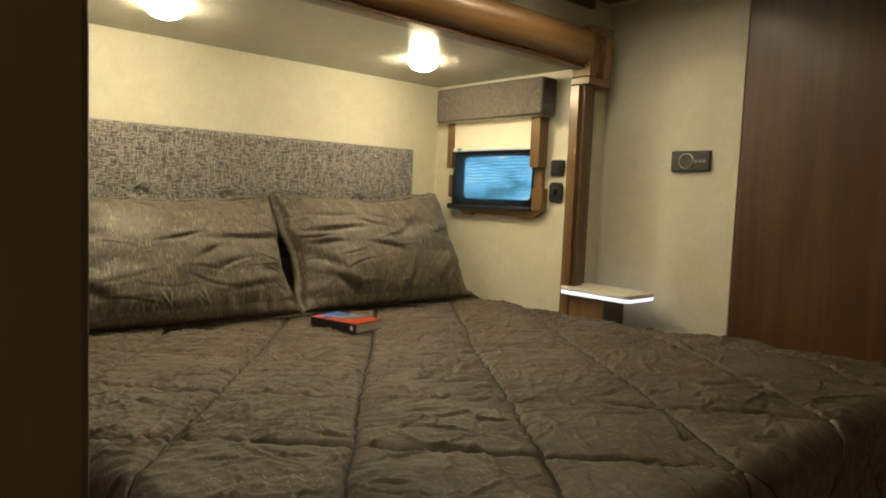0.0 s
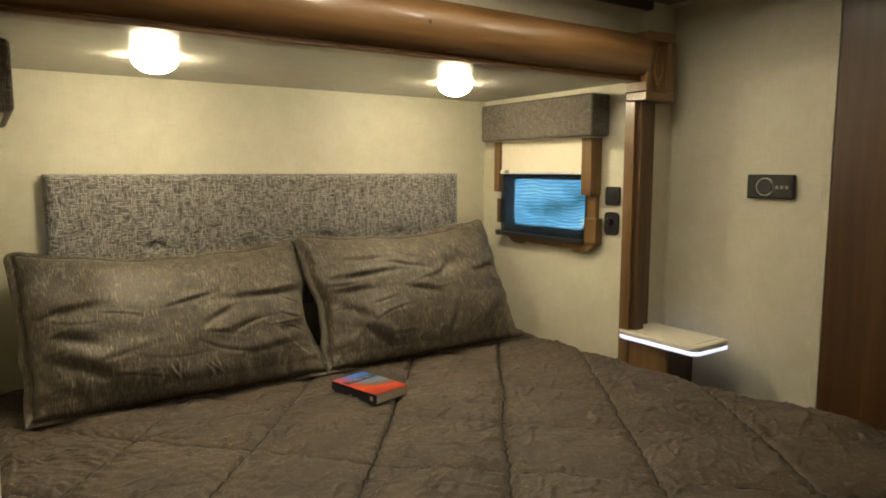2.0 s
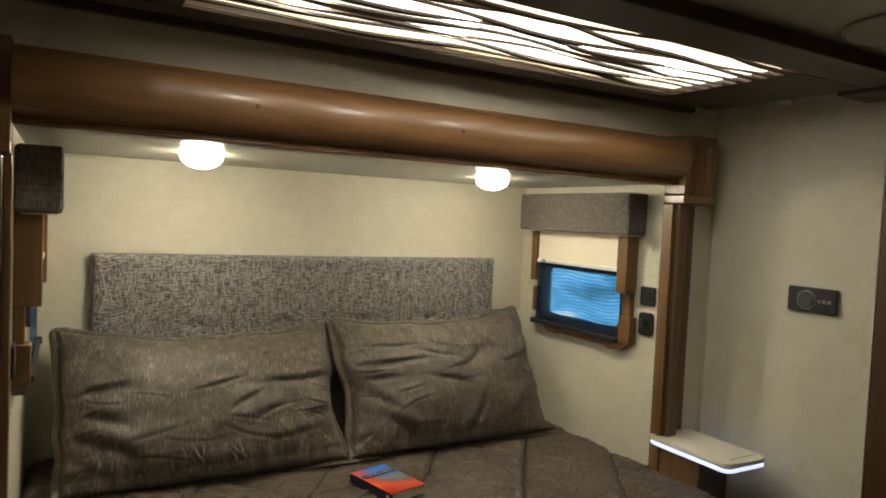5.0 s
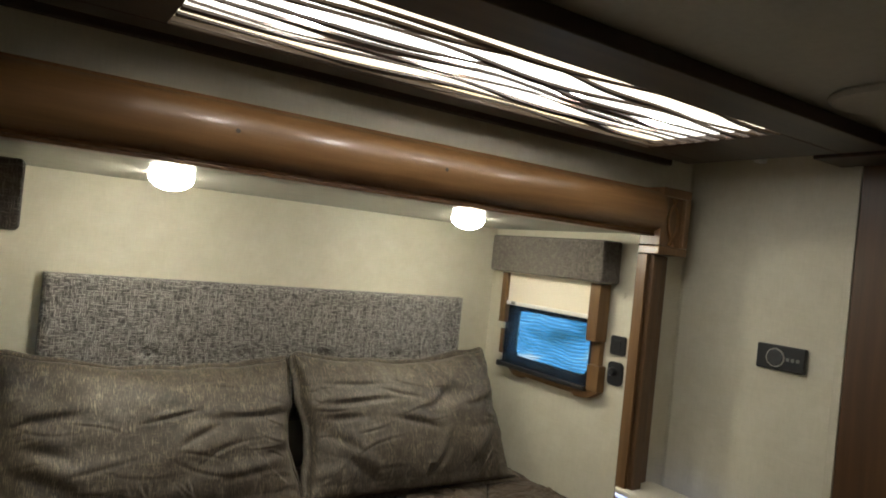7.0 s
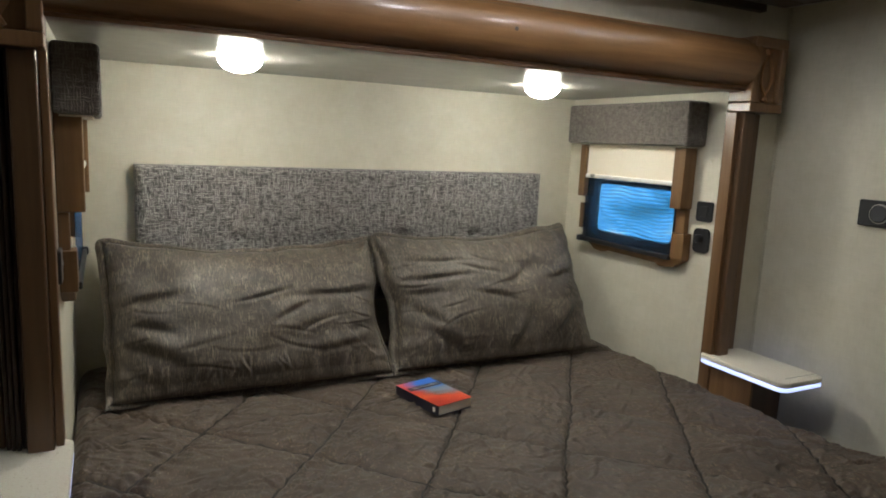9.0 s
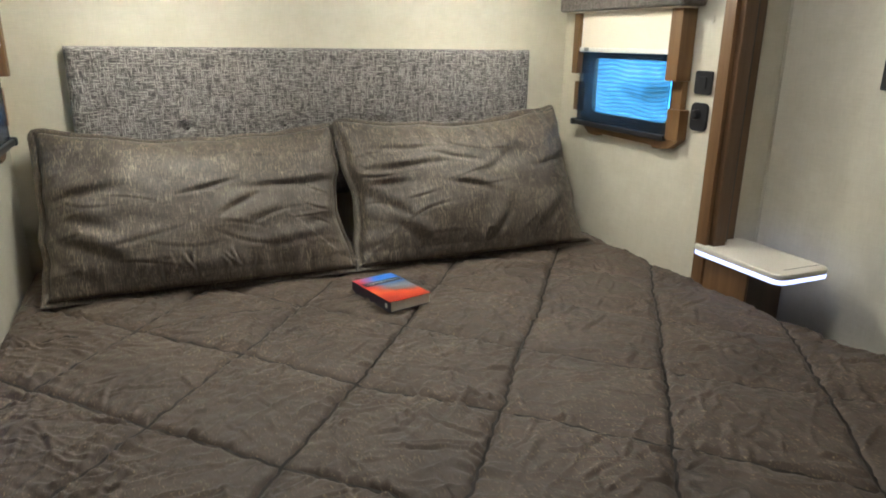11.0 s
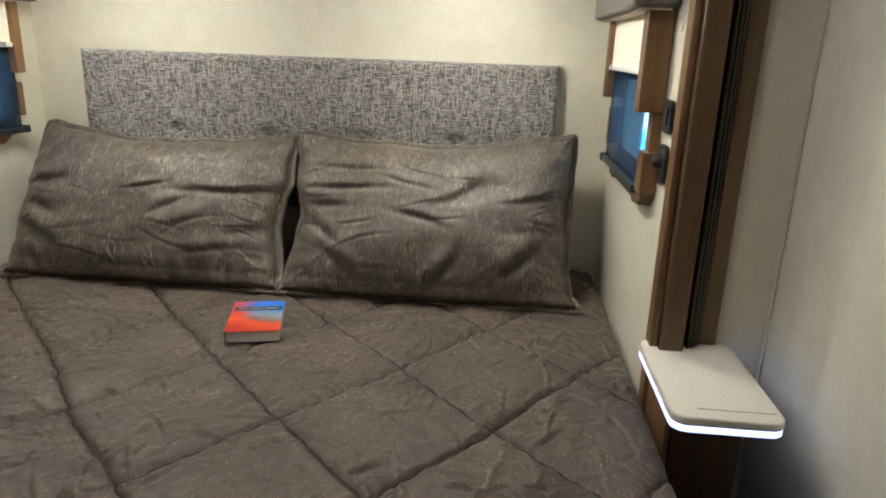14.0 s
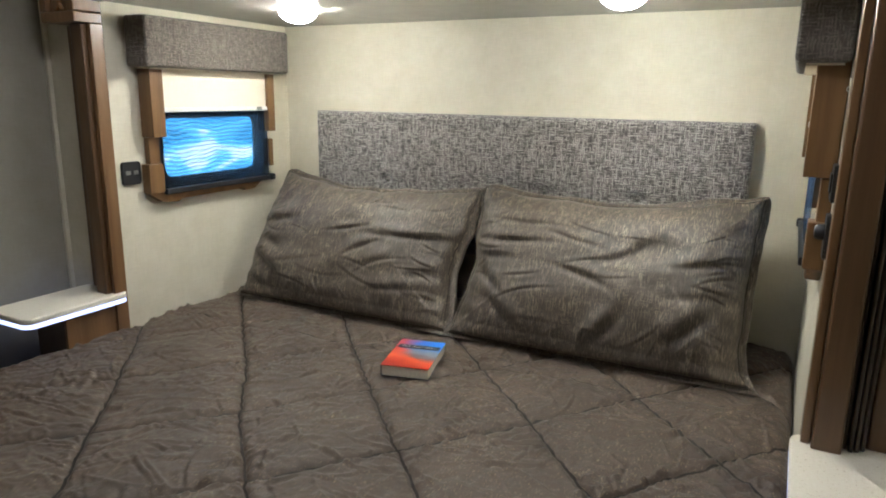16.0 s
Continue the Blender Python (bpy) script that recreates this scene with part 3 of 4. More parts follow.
# ---- windows and their shades ----
def window(side, number, shift):
    y0, y1, z0, z1 = WIN_HOLE
    ob = thing(f"window_{number}", "small window with rounded black frame and tinted glass", "window", (side * SX, 0, 0), kind="structure")
    hole = rounded(-0.570, -0.185, 1.203, 1.378, 0.028)
    a, b = sorted((side * 0.001, side * 0.007))
    part("window_frame", frame_ring(y0 + 0.001, y1 - 0.001, z0 + 0.001, z1 - 0.001, hole, "x", a, b), M_BLACK, ob)
    a, b = sorted((side * 0.003, side * 0.005))
    p = part("pane", prism(rounded(-0.5705, -0.1845, 1.2025, 1.3785, 0.0285), "x", a, b), M_GLASS, ob)
    p.visible_shadow = False
    a, b = sorted((side * (SX + 0.55), side * (SX + 0.56)))
    tagged(mesh_object("backdrop", box(a, b, -1.4, 3.2, 0.6, 2.2), outdoors(f"outdoors_{number}", shift)),
           "bright blue daylight beyond the window", "backdrop", kind="structure")


def roller_shade(side):
    ob = thing("roller_shade", "cream roller shade half lowered with a black sun screen below", "window shade", (side * SX, 0, 0), "window shades")

    def piece(name, d0, d1, y0, y1, z0, z1, material, r=0.0, label=""):
        a, b = sorted((-side * d0, -side * d1))
        return part(name, box(a, b, y0, y1, z0, z1, r), material, ob, label)
    piece("cloth", 0.038, 0.0395, -0.598, -0.160, 1.405, 1.60, M_SHADE, 0, "cream cloth")
    piece("cloth_rail", 0.034, 0.046, -0.598, -0.160, 1.398, 1.412, M_WHITE, 0.003, "white bottom rail")
    piece("rail_tab", 0.0465, 0.048, -0.215, -0.19, 1.400, 1.412, M_GREY, 0.001)
    piece("sun_screen", 0.030, 0.0308, -0.603, -0.150, 1.172, 1.60, M_SCREEN, 0, "black see-through sun screen")
    piece("screen_rail", 0.021, 0.040, -0.600, -0.142, 1.158, 1.174, M_BLACK, 0.003, "black bottom rail")
    piece("rail_end", 0.018, 0.044, -0.150, -0.128, 1.156, 1.178, M_BLACK, 0.005)
    return ob


def window_trim(side):
    ob = thing("window_surround", "stepped honey-brown wooden guides and apron round the window", "window trim", (side * SX, 0, 0), "window surrounds")

    def piece(name, d0, d1, y0, y1, z0, z1, r=0.002):
        a, b = sorted((-side * d0, -side * d1))
        part(name, box(a, b, y0, y1, z0, z1, r), M_TRIM, ob)
    piece("guide", 0.001, 0.052, -0.162, -0.130, 1.328, 1.60)
    piece("guide", 0.001, 0.052, -0.645, -0.600, 1.328, 1.60)
    piece("side_board", 0.001, 0.030, -0.142, -0.122, 1.205, 1.300)
    piece("side_board", 0.001, 0.022, -0.640, -0.603, 1.225, 1.327)
    piece("cheek", 0.001, 0.034, -0.655, -0.603, 1.165, 1.250)
    a, b = sorted((-side * 0.001, -side * 0.026))
    out = [(-0.655, 1.1645), (-0.610, 1.136), (-0.548, 1.129), (-0.535, 1.138), (-0.275, 1.140), (-0.262, 1.131), (-0.215, 1.134), (-0.170, 1.1645)]
    part("apron", prism(out, "x", a, b, 0.002), M_TRIM, ob)
    return ob


def valance(side):
    ob = thing("window_valance", "boxy grey-brown fabric valance above the window", "valance", (side * SX, -0.374, 1.523), "window valances")
    a, b = sorted((-side * 0.001, -side * 0.088))
    bm = box(a, b, -0.305, 0.285, 0, 0.138, 0.010, seg=3)
    part("fabric_box", bm, M_VALANCE, ob)
    a, b = sorted((-side * 0.012, -side * 0.07))
    part("lining", box(a, b, -0.28, 0.26, -0.004, -0.0005, 0.0), M_SHADE, ob, "pale lining underneath")
    return ob


for side, number, shift in ((1, 1, 0.3), (-1, 2, 4.1)):
    window(side, number, shift)
    roller_shade(side)
    window_trim(side)
    valance(side)


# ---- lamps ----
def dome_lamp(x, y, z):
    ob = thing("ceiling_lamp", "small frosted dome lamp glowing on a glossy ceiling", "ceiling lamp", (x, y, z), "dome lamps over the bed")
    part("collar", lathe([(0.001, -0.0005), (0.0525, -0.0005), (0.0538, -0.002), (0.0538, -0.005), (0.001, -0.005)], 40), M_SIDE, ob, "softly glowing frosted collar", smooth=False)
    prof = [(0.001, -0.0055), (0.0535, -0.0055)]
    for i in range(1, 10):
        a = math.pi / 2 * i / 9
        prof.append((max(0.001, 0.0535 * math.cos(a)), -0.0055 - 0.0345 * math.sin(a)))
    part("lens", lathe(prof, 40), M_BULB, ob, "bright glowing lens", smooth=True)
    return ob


for x in (-0.476, 0.432):
    dome_lamp(x, -0.416, STOP)
# Unseen lamp added in the hall to light the door jamb.
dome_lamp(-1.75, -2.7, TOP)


def light_panel():
    x0, x1, y0, y1, z = -0.60, 0.68, -1.295, -0.905, 1.92
    ob = thing("ceiling_light_panel", "dark wooden ceiling panel cut with wavy slits, lit from behind", "ceiling light", (0, 0, TOP))
    Z = z - TOP
    for name, a in (("frame_board", (-0.93, 0.95, -0.904, -0.835)), ("frame_board", (-0.93, 0.95, -1.42, -1.296)),
                    ("frame_board", (-0.93, x0 - 0.001, -1.2955, -0.9045)), ("frame_board", (x1 + 0.001, 0.95, -1.2955, -0.9045))):
        part(name, box(*a, Z, -0.002, 0.003), M_PANEL, ob)
    part("diffuser", box(x0 - 0.0005, x1 + 0.0005, y0 - 0.0005, y1 + 0.0005, Z + 0.018, Z + 0.021), M_DIFF, ob, "glowing white diffuser")
    for i in range(4):
        k = part("lamp_cluster", lathe([(0.001, 0), (0.034, 0), (0.034, -0.004), (0.001, -0.005)], 20), M_LEDS, ob, "bright lamp cluster")
        k.location = (x0 + 0.19 + 0.30 * i, -1.10, Z + 0.0178)
    rnd = random.Random(4)
    count = 9
    for k in range(count):
        yc = y0 + (y1 - y0) * (k + 0.5) / count
        f1, f2, p1, p2 = rnd.uniform(5, 9), rnd.uniform(11, 17), rnd.uniform(0, 6.3), rnd.uniform(0, 6.3)
        w0 = rnd.uniform(0.005, 0.0095)
        bm = bmesh.new()
        prev = None
        n = 70
        for i in range(n + 1):
            x = x0 + (x1 - x0) * i / n
            ease = min(1, 6 * i / n, 6 * (n - i) / n)
            y = yc + ease * (0.019 * math.sin(f1 * x + p1) + 0.008 * math.sin(f2 * x + p2))
            w = w0 * (1 + 0.7 * math.sin(f2 * 0.7 * x + p1))
            w = max(w, 0.0016)
            y = min(max(y, y0 + w), y1 - w)
            row = [bm.verts.new((x, y + s * w, Z + h)) for s, h in ((-1, 0.0005), (1, 0.0005), (1, 0.0055), (-1, 0.0055))]
            if prev:
                for j in range(4):
                    bm.faces.new((prev[j], prev[(j + 1) % 4], row[(j + 1) % 4], row[j]))
            prev = row
        bmesh.ops.recalc_face_normals(bm, faces=bm.faces[:])
        part("slat", bm, M_PANEL, ob)
    return ob


light_panel()
vent = thing("ceiling_speaker", "round dim off-white ceiling speaker with a raised rim", "speaker", (0.60, -1.56, TOP))
part("rim", lathe([(0.085, -0.0005), (0.105, -0.0005), (0.108, -0.006), (0.10, -0.014), (0.088, -0.012)], 40), M_CEIL, vent, smooth=True)
part("grille", lathe([(0.001, -0.0006), (0.084, -0.0006), (0.084, -0.004), (0.001, -0.004)], 40), M_CEIL, vent)
track = thing("curtain_track", "short pale plastic curtain track at the ceiling's edge", "track", (RX - 0.10, -1.11, TOP))
part("rail", box(-0.012, 0.012, -0.085, 0.075, -0.018, -0.001, 0.002), M_WHITE, track)
part("end_stop", box(-0.016, 0.016, 0.055, 0.078, -0.034, -0.0185, 0.002), M_WHITE, track)


# ---- bed ----
BED = 0.775
bed = thing("bed", "low queen bed with a pale mattress on a dark wooden base", "bed", (0, -0.95, 0))
part("base", box(-0.80, 0.80, -0.86, 0.94, 0, 0.40, 0.005), M_DARKWOOD, bed, "dark wooden bed base")
part("mattress", box(-0.845, 0.845, -0.945, 0.945, 0.401, BED - 0.03, 0.03, seg=4), M_MATTRESS, bed, "pale mattress")


def headboard():
    ob = thing("headboard", "grey and brown tweed upholstered headboard with a row of buttons", "headboard", (0, 0, 1.0))
    x1, zt, d = 0.71, 0.40, 0.052
    row = 0.178
    nx, nz = 150, 60
    bm = bmesh.new()
    grid = []
    for j in range(nz + 1):
        z = -0.05 + (zt + 0.05) * j / nz
        line = []
        for i in range(nx + 1):
            x = -x1 + 2 * x1 * i / nx
            e = min(x1 - abs(x), zt - z, z + 0.05)
            y = d - 0.016 * max(0, 1 - e / 0.016) ** 2
            for b in (-0.42, -0.14, 0.14, 0.42):
                q = math.hypot(x - b, (z - row) * 1.2)
                y -= 0.026 * math.exp(-(q / 0.020) ** 2)
                if abs(z - row) < 0.05 and abs(x - b) < 0.11:
                    y -= 0.004 * math.exp(-((z - row) / 0.007) ** 2) * math.exp(-(abs(x - b) / 0.06) ** 2)
            line.append(bm.verts.new((x, -y, z)))
        grid.append(line)
    for j in range(nz):
        for i in range(nx):
            bm.faces.new((grid[j][i], grid[j][i + 1], grid[j + 1][i + 1], grid[j + 1][i]))
    edge = [grid[0][i] for i in range(nx + 1)] + [grid[j][nx] for j in range(1, nz + 1)] + [grid[nz][i] for i in range(nx - 1, -1, -1)] + [grid[j][0] for j in range(nz - 1, 0, -1)]
    back = [bm.verts.new((v.co.x, -0.001, v.co.z)) for v in edge]
    m = len(edge)
    for i in range(m):
        bm.faces.new((edge[i], back[i], back[(i + 1) % m], edge[(i + 1) % m]))
    cushion = part("cushion", bm, M_TWEED, ob, smooth=True)
    proto = lathe([(0.001, -0.0075), (0.006, -0.007), (0.0105, -0.004), (0.0115, 0.0), (0.010, 0.003)], 20, "y")
    for b in (-0.42, -0.14, 0.14, 0.42):
        k = part("button", proto.copy(), M_TWEED, cushion, smooth=True)
        k.location = (b, -0.033, row)
    proto.free()


headboard()


def crease_field(X, Y, creases):
    """Heights of short folds in cloth. creases: rows of centre x, y, turn in degrees, length, depth, width, bend."""
    H = np.zeros_like(X)
    for cx, cy, turn, length, depth, width, bend in creases:
        c, q = math.cos(radians(turn)), math.sin(radians(turn))
        near = (np.abs(X - cx) < 2.2 * length + 4 * width) & (np.abs(Y - cy) < 2.2 * length + 4 * width)
        dx, dy = X[near] - cx, Y[near] - cy
        a = dx * c + dy * q
        b = -dx * q + dy * c + bend * a * a
        H[near] += depth * np.exp(-(a / length) ** 2) * (0.9 * np.exp(-((b - width) / (1.1 * width)) ** 2) - np.exp(-(b / (0.55 * width)) ** 2))
    return H


def fold(p, half, r):
    """Where a cloth's point p lands that hangs over an edge at half, rounded by r: (place, drop)."""
    s, a = (1 if p >= 0 else -1), abs(p)
    flat = half - r
    if a <= flat:
        return p, 0.0
    arc = (a - flat) / r
    if arc < math.pi / 2:
        return s * (flat + r * math.sin(arc)), r * (1 - math.cos(arc))
    return s * half, r + (a - flat - r * math.pi / 2)


SEAM_X, SEAM_Y = 0.1915, -0.9775
SEAM_A, SEAM_B = (0.181, 0.2335), (0.2005, -0.213)   # one step along each way of the diamonds
SEAM_DET = SEAM_A[0] * SEAM_B[1] - SEAM_B[0] * SEAM_A[1]


def seam_head(x):
    """The nearly straight seam in front of the pillows."""
    return -0.535 + 0.08 * x


def seam_shift(x, y):
    return (0.013 * noise.noise(Vector((x * 3.1, y * 3.1, 1.7))) + 0.0055 * noise.noise(Vector((x * 34, y * 34, 4.2))),
            0.013 * noise.noise(Vector((x * 3.1, y * 3.1, 8.3))) + 0.0055 * noise.noise(Vector((x * 34, y * 34, 9.9))))


rnd = random.Random(21)
CR_STEP = 0.003
CR_X, CR_Y = np.meshgrid(np.arange(-1.32, 1.32, CR_STEP), np.arange(-2.36, 0.0, CR_STEP))
CREASES = crease_field(CR_X, CR_Y, [
    (rnd.uniform(-0.88, 0.88), rnd.uniform(-2.05, -0.36), rnd.choice((52, -52, 10, -15, 80)) + rnd.gauss(0, 24), rnd.uniform(0.018, 0.06),
     rnd.uniform(0.003, 0.0085), rnd.uniform(0.003, 0.006), rnd.uniform(-3, 3)) for _ in range(900)])


def crease_at(x, y):
    i, j = (x + 1.32) / CR_STEP, (y + 2.36) / CR_STEP
    i, j = min(max(i, 0), CREASES.shape[1] - 2), min(max(j, 0), CREASES.shape[0] - 2)
    a, b = int(i), int(j)
    f, g = i - a, j - b
    return float((CREASES[b, a] * (1 - f) + CREASES[b, a + 1] * f) * (1 - g) + (CREASES[b + 1, a] * (1 - f) + CREASES[b + 1, a + 1] * f) * g)


def quilt_height(x, y):
    sx, sy = seam_shift(x, y)
    wx, wy = x + sx, y + sy
    dx, dy = wx - SEAM_X, wy - SEAM_Y
    u = (dx * SEAM_B[1] - dy * SEAM_B[0]) / SEAM_DET
    v = (dy * SEAM_A[0] - dx * SEAM_A[1]) / SEAM_DET
    du, dv = abs(u - round(u)) * 0.27, abs(v - round(v)) * 0.30
    d = min(du, dv)
    puff = 0.0130 * (1 - math.exp(-d / 0.0055)) + 0.007 * min(1, (du * dv) / 0.010)
    head = abs(wy - seam_head(wx))
    puff -= 0.006 * math.exp(-head / 0.007)
    along = v if du < dv else u
    gate = min(1.0, max(0.1, 0.5 + 2.0 * noise.noise(Vector((x * 3.3, y * 3.3, 31.0)))))
    pucker = 0.013 * gate * math.exp(-d / 0.035) * (1 - math.exp(-d / 0.006)) * noise.noise(Vector((along * 17 + 9 * sx, d * 14, 3.0 + round(u) + 7 * round(v))))
    creases = 0.0
    for k, (ang, fx, fy, amp) in enumerate(((25, 4, 15, 0.0075), (-35, 5, 17, 0.007), (78, 3.5, 12, 0.006))):
        c, q = math.cos(radians(ang)), math.sin(radians(ang))
        f = noise.noise(Vector(((c * x + q * y) * fx, (-q * x + c * y) * fy, 5.1 * k + 40 * sx)))
        gate = min(1, max(0, 0.5 + 2.2 * noise.noise(Vector((x * 2.6, y * 2.6, 20 + 3 * k)))))
        creases += gate * amp * max(0.0, 1 - abs(f - 0.10) * 11)
    fine = 0.0032 * noise.noise(Vector((x * 42, y * 34, 2.0))) + 0.0016 * abs(noise.noise(Vector((x * 60, y * 75, 12.0)))) + 0.004 * noise.noise(Vector((x * 9, y * 9, 6.0)))
    return puff + pucker + (0.7 * creases + fine + 0.85 * crease_at(x, y)) * min(1, d / 0.012)


Q_HALF, Q_R, Q_HANG, Q_FOOT, Q_MID = 0.872, 0.038, 0.30, -1.922, -0.95


def quilt_point(p, q, lift=0.0):
    """The place in the room of the cloth's point (p, q)."""
    fx, dx = fold(p, Q_HALF, Q_R)
    fy, dy = fold(q - Q_MID, Q_MID - Q_FOOT, Q_R) if q < Q_MID else (q - Q_MID, 0.0)
    h = quilt_height(p, q) + lift
    out = min(1.0, max(dx, dy) / Q_R)
    rise = min(1.0, max(0.0, (-0.95 - q) / 0.7))
    x, y, z = fx, Q_MID + fy, BED - max(dx, dy) + h * (1 - 0.7 * out) + 0.028 * rise * rise * (3 - 2 * rise)
    if dy > 0:
        y -= 0.6 * h * min(1, dy / Q_R)
    if dx > 0 and y < -1.10:
        x += math.copysign(0.5 * h * min(1, dx / Q_R), x)
    return x, y, z


def sheet_mesh(name, verts, faces, material):
    me = bpy.data.meshes.new(name)
    me.from_pydata(verts, [], faces)
    me.materials.append(material)
    for f in me.polygons:
        f.use_smooth = True
    me.update()
    return new(name, me)


def bedspread():
    ob = thing("bedspread", "taupe brown satin bedspread quilted in diamonds over the bed", "bedspread", (0, 0, 0))
    px = Q_HALF - Q_R + Q_R * math.pi / 2 + Q_HANG
    head = -0.02
    last = Q_FOOT + Q_R - Q_R * math.pi / 2 - Q_HANG
    nx, ny = 680, 620
    verts, faces = [], []
    for j in range(ny + 1):
        q = head + (last - head) * j / ny
        for i in range(nx + 1):
            verts.append(quilt_point(-px + 2 * px * i / nx, q))
    w = nx + 1
    for j in range(ny):
        for i in range(nx):
            a = j * w + i
            faces.append((a, a + w, a + w + 1, a + 1))
    sheet_mesh("cloth", verts, faces, M_QUILT).parent = ob
    # dark ribbons along the diamonds' edges, painting in the shade of the stitched seams
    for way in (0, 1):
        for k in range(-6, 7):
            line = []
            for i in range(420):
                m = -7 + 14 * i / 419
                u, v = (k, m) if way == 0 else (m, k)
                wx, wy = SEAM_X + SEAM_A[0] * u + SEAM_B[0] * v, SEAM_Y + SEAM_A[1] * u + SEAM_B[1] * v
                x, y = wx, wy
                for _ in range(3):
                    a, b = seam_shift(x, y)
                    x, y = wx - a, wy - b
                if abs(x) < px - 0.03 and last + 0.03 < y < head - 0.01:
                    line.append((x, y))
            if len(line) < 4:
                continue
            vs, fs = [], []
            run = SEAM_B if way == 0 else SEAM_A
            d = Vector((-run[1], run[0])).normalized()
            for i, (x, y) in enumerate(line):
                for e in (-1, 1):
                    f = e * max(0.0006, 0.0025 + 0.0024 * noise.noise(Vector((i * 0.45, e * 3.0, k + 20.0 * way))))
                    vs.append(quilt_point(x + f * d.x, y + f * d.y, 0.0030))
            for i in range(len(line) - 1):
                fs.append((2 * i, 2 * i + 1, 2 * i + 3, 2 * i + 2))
            sheet_mesh("seam", vs, fs, M_THREAD_SHADE).parent = ob
    # dark ribbon painting in the shade of the seam before the pillows
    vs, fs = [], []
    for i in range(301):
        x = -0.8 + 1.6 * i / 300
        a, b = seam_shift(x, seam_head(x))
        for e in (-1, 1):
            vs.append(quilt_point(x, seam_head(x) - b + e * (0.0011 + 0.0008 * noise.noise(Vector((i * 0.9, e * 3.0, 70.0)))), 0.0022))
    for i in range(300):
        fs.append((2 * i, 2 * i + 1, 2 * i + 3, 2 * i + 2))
    sheet_mesh("seam", vs, fs, M_THREAD_SHADE).parent = ob
    return ob


bedspread()


def pillow(x0, x1, lean, seed, label, sag, taper, folds, hollows):
    """A stuffed sham with a narrow flat border, leaning on the headboard. folds: (u, v, turn, half length, depth, width, bend) of its larger creases; hollows: (u, v, half width, half height, depth)."""
    ob = thing("pillow", label, "pillow", ((x0 + x1) / 2, -0.365, BED + 0.020), "pillows on the bed")
    w, hgt = x1 - x0, 0.475
    nu, nv = 250, 165
    rnd = random.Random(int(seed))
    rows = [((fu - 0.5) * w, fv * hgt, turn, length, 0.85 * depth, 1.45 * width, bend) for fu, fv, turn, length, depth, width, bend in folds]
    for _ in range(13):
        rows.append((rnd.uniform(-0.42, 0.42) * w, rnd.uniform(0.12, 0.88) * hgt, rnd.gauss(0, 14), rnd.uniform(0.03, 0.08), rnd.uniform(0.001, 0.003), rnd.uniform(0.006, 0.012), rnd.uniform(-2, 2)))
    for _ in range(95):
        k = rnd.random()
        if k < 0.5:
            side = rnd.choice((-1, 1))
            rows.append((side * rnd.uniform(0.36, 0.46) * w, rnd.uniform(0.05, 0.95) * hgt, -side * rnd.gauss(12, 18), rnd.uniform(0.015, 0.05), rnd.uniform(0.002, 0.0055), rnd.uniform(0.004, 0.009), rnd.uniform(-4, 4)))
        else:
            high = rnd.random() < 0.5
            rows.append((rnd.uniform(-0.46, 0.46) * w, (rnd.uniform(0.84, 0.94) if high else rnd.uniform(0.06, 0.16)) * hgt, 90 + rnd.gauss(0, 28), rnd.uniform(0.012, 0.035), rnd.uniform(0.0015, 0.0045), rnd.uniform(0.004, 0.008), rnd.uniform(-4, 4)))
    gx, gz = np.meshgrid((np.arange(nu + 1) / nu - 0.5) * w, np.arange(nv + 1) / nv * hgt)
    field = crease_field(gx, gz, rows)
    for hu, hv, ru, rv, depth in hollows:
        field -= depth * np.exp(-((gx / w + 0.5 - hu) / ru) ** 2 - ((gz / hgt - hv) / rv) ** 2)
    bord = 0.017
    spread = 0.022 if taper > 0 else 0.0

    def shape(u, v, front):
        x, z = (u - 0.5) * w, v * hgt
        ex, ez = min(u, 1 - u) * w, min(v, 1 - v) * hgt
        edge = bord * (1 + 0.5 * noise.noise(Vector((u * 6, v * 5, seed + 50))))
        if ez < ex and v < 0.5:
            edge *= 0.55
        e = min(ex, ez)
        sx = max(0.0, min(1, (ex - edge) / (w / 2 - edge)))
        sz = max(0.0, min(1, (ez - edge) / (hgt / 2 - edge)))
        full = (1 - (1 - sx) ** 3.2) * (1 - (1 - sz) ** 2.6)
        t = 0.007 + 0.112 * full ** 0.5
        if front:
            warp = noise.noise(Vector((x * 3, z * 3, seed + 9)))
            f1 = noise.noise(Vector((x * 2.2 + 0.7 * warp, z * 9 + 1.6 * warp, seed)))
            f2 = noise.noise(Vector((x * 5 + z * 5, z * 15 - x * 4, seed + 4)))
            rim = 1 - min(1, max(0, (e - edge)) / 0.10)
            f4 = noise.noise(Vector((x * (26 if ez < ex else 5), z * (5 if ez < ex else 26), seed + 12)))
            f3 = noise.noise(Vector((x * 22, z * 22, seed + 2)))
            on = min(1, full * 1.5)
            dent = noise.noise(Vector((x * 5 + warp, z * 7, seed + 60)))
            soft = noise.noise(Vector((x * 9 - z * 6, z * 16 + x * 5 + warp, seed + 70)))
            t += on * (0.007 * dent + 0.003 * f1 + 0.003 * soft + 0.0018 * f2 + 0.0010 * f3)
            t += 0.012 * rim * min(1, max(0, e - edge * 0.6) / 0.02) * f4
            t += on * float(field[round(v * nv), round(u * nu)])
            if abs(e - edge) < 0.009:
                t -= 0.007 * (1 - abs(e - edge) / 0.009)
            if e < edge:
                t -= (0.016 if ez > 0.03 or v > 0.5 else 0.0) * (1 - e / edge)
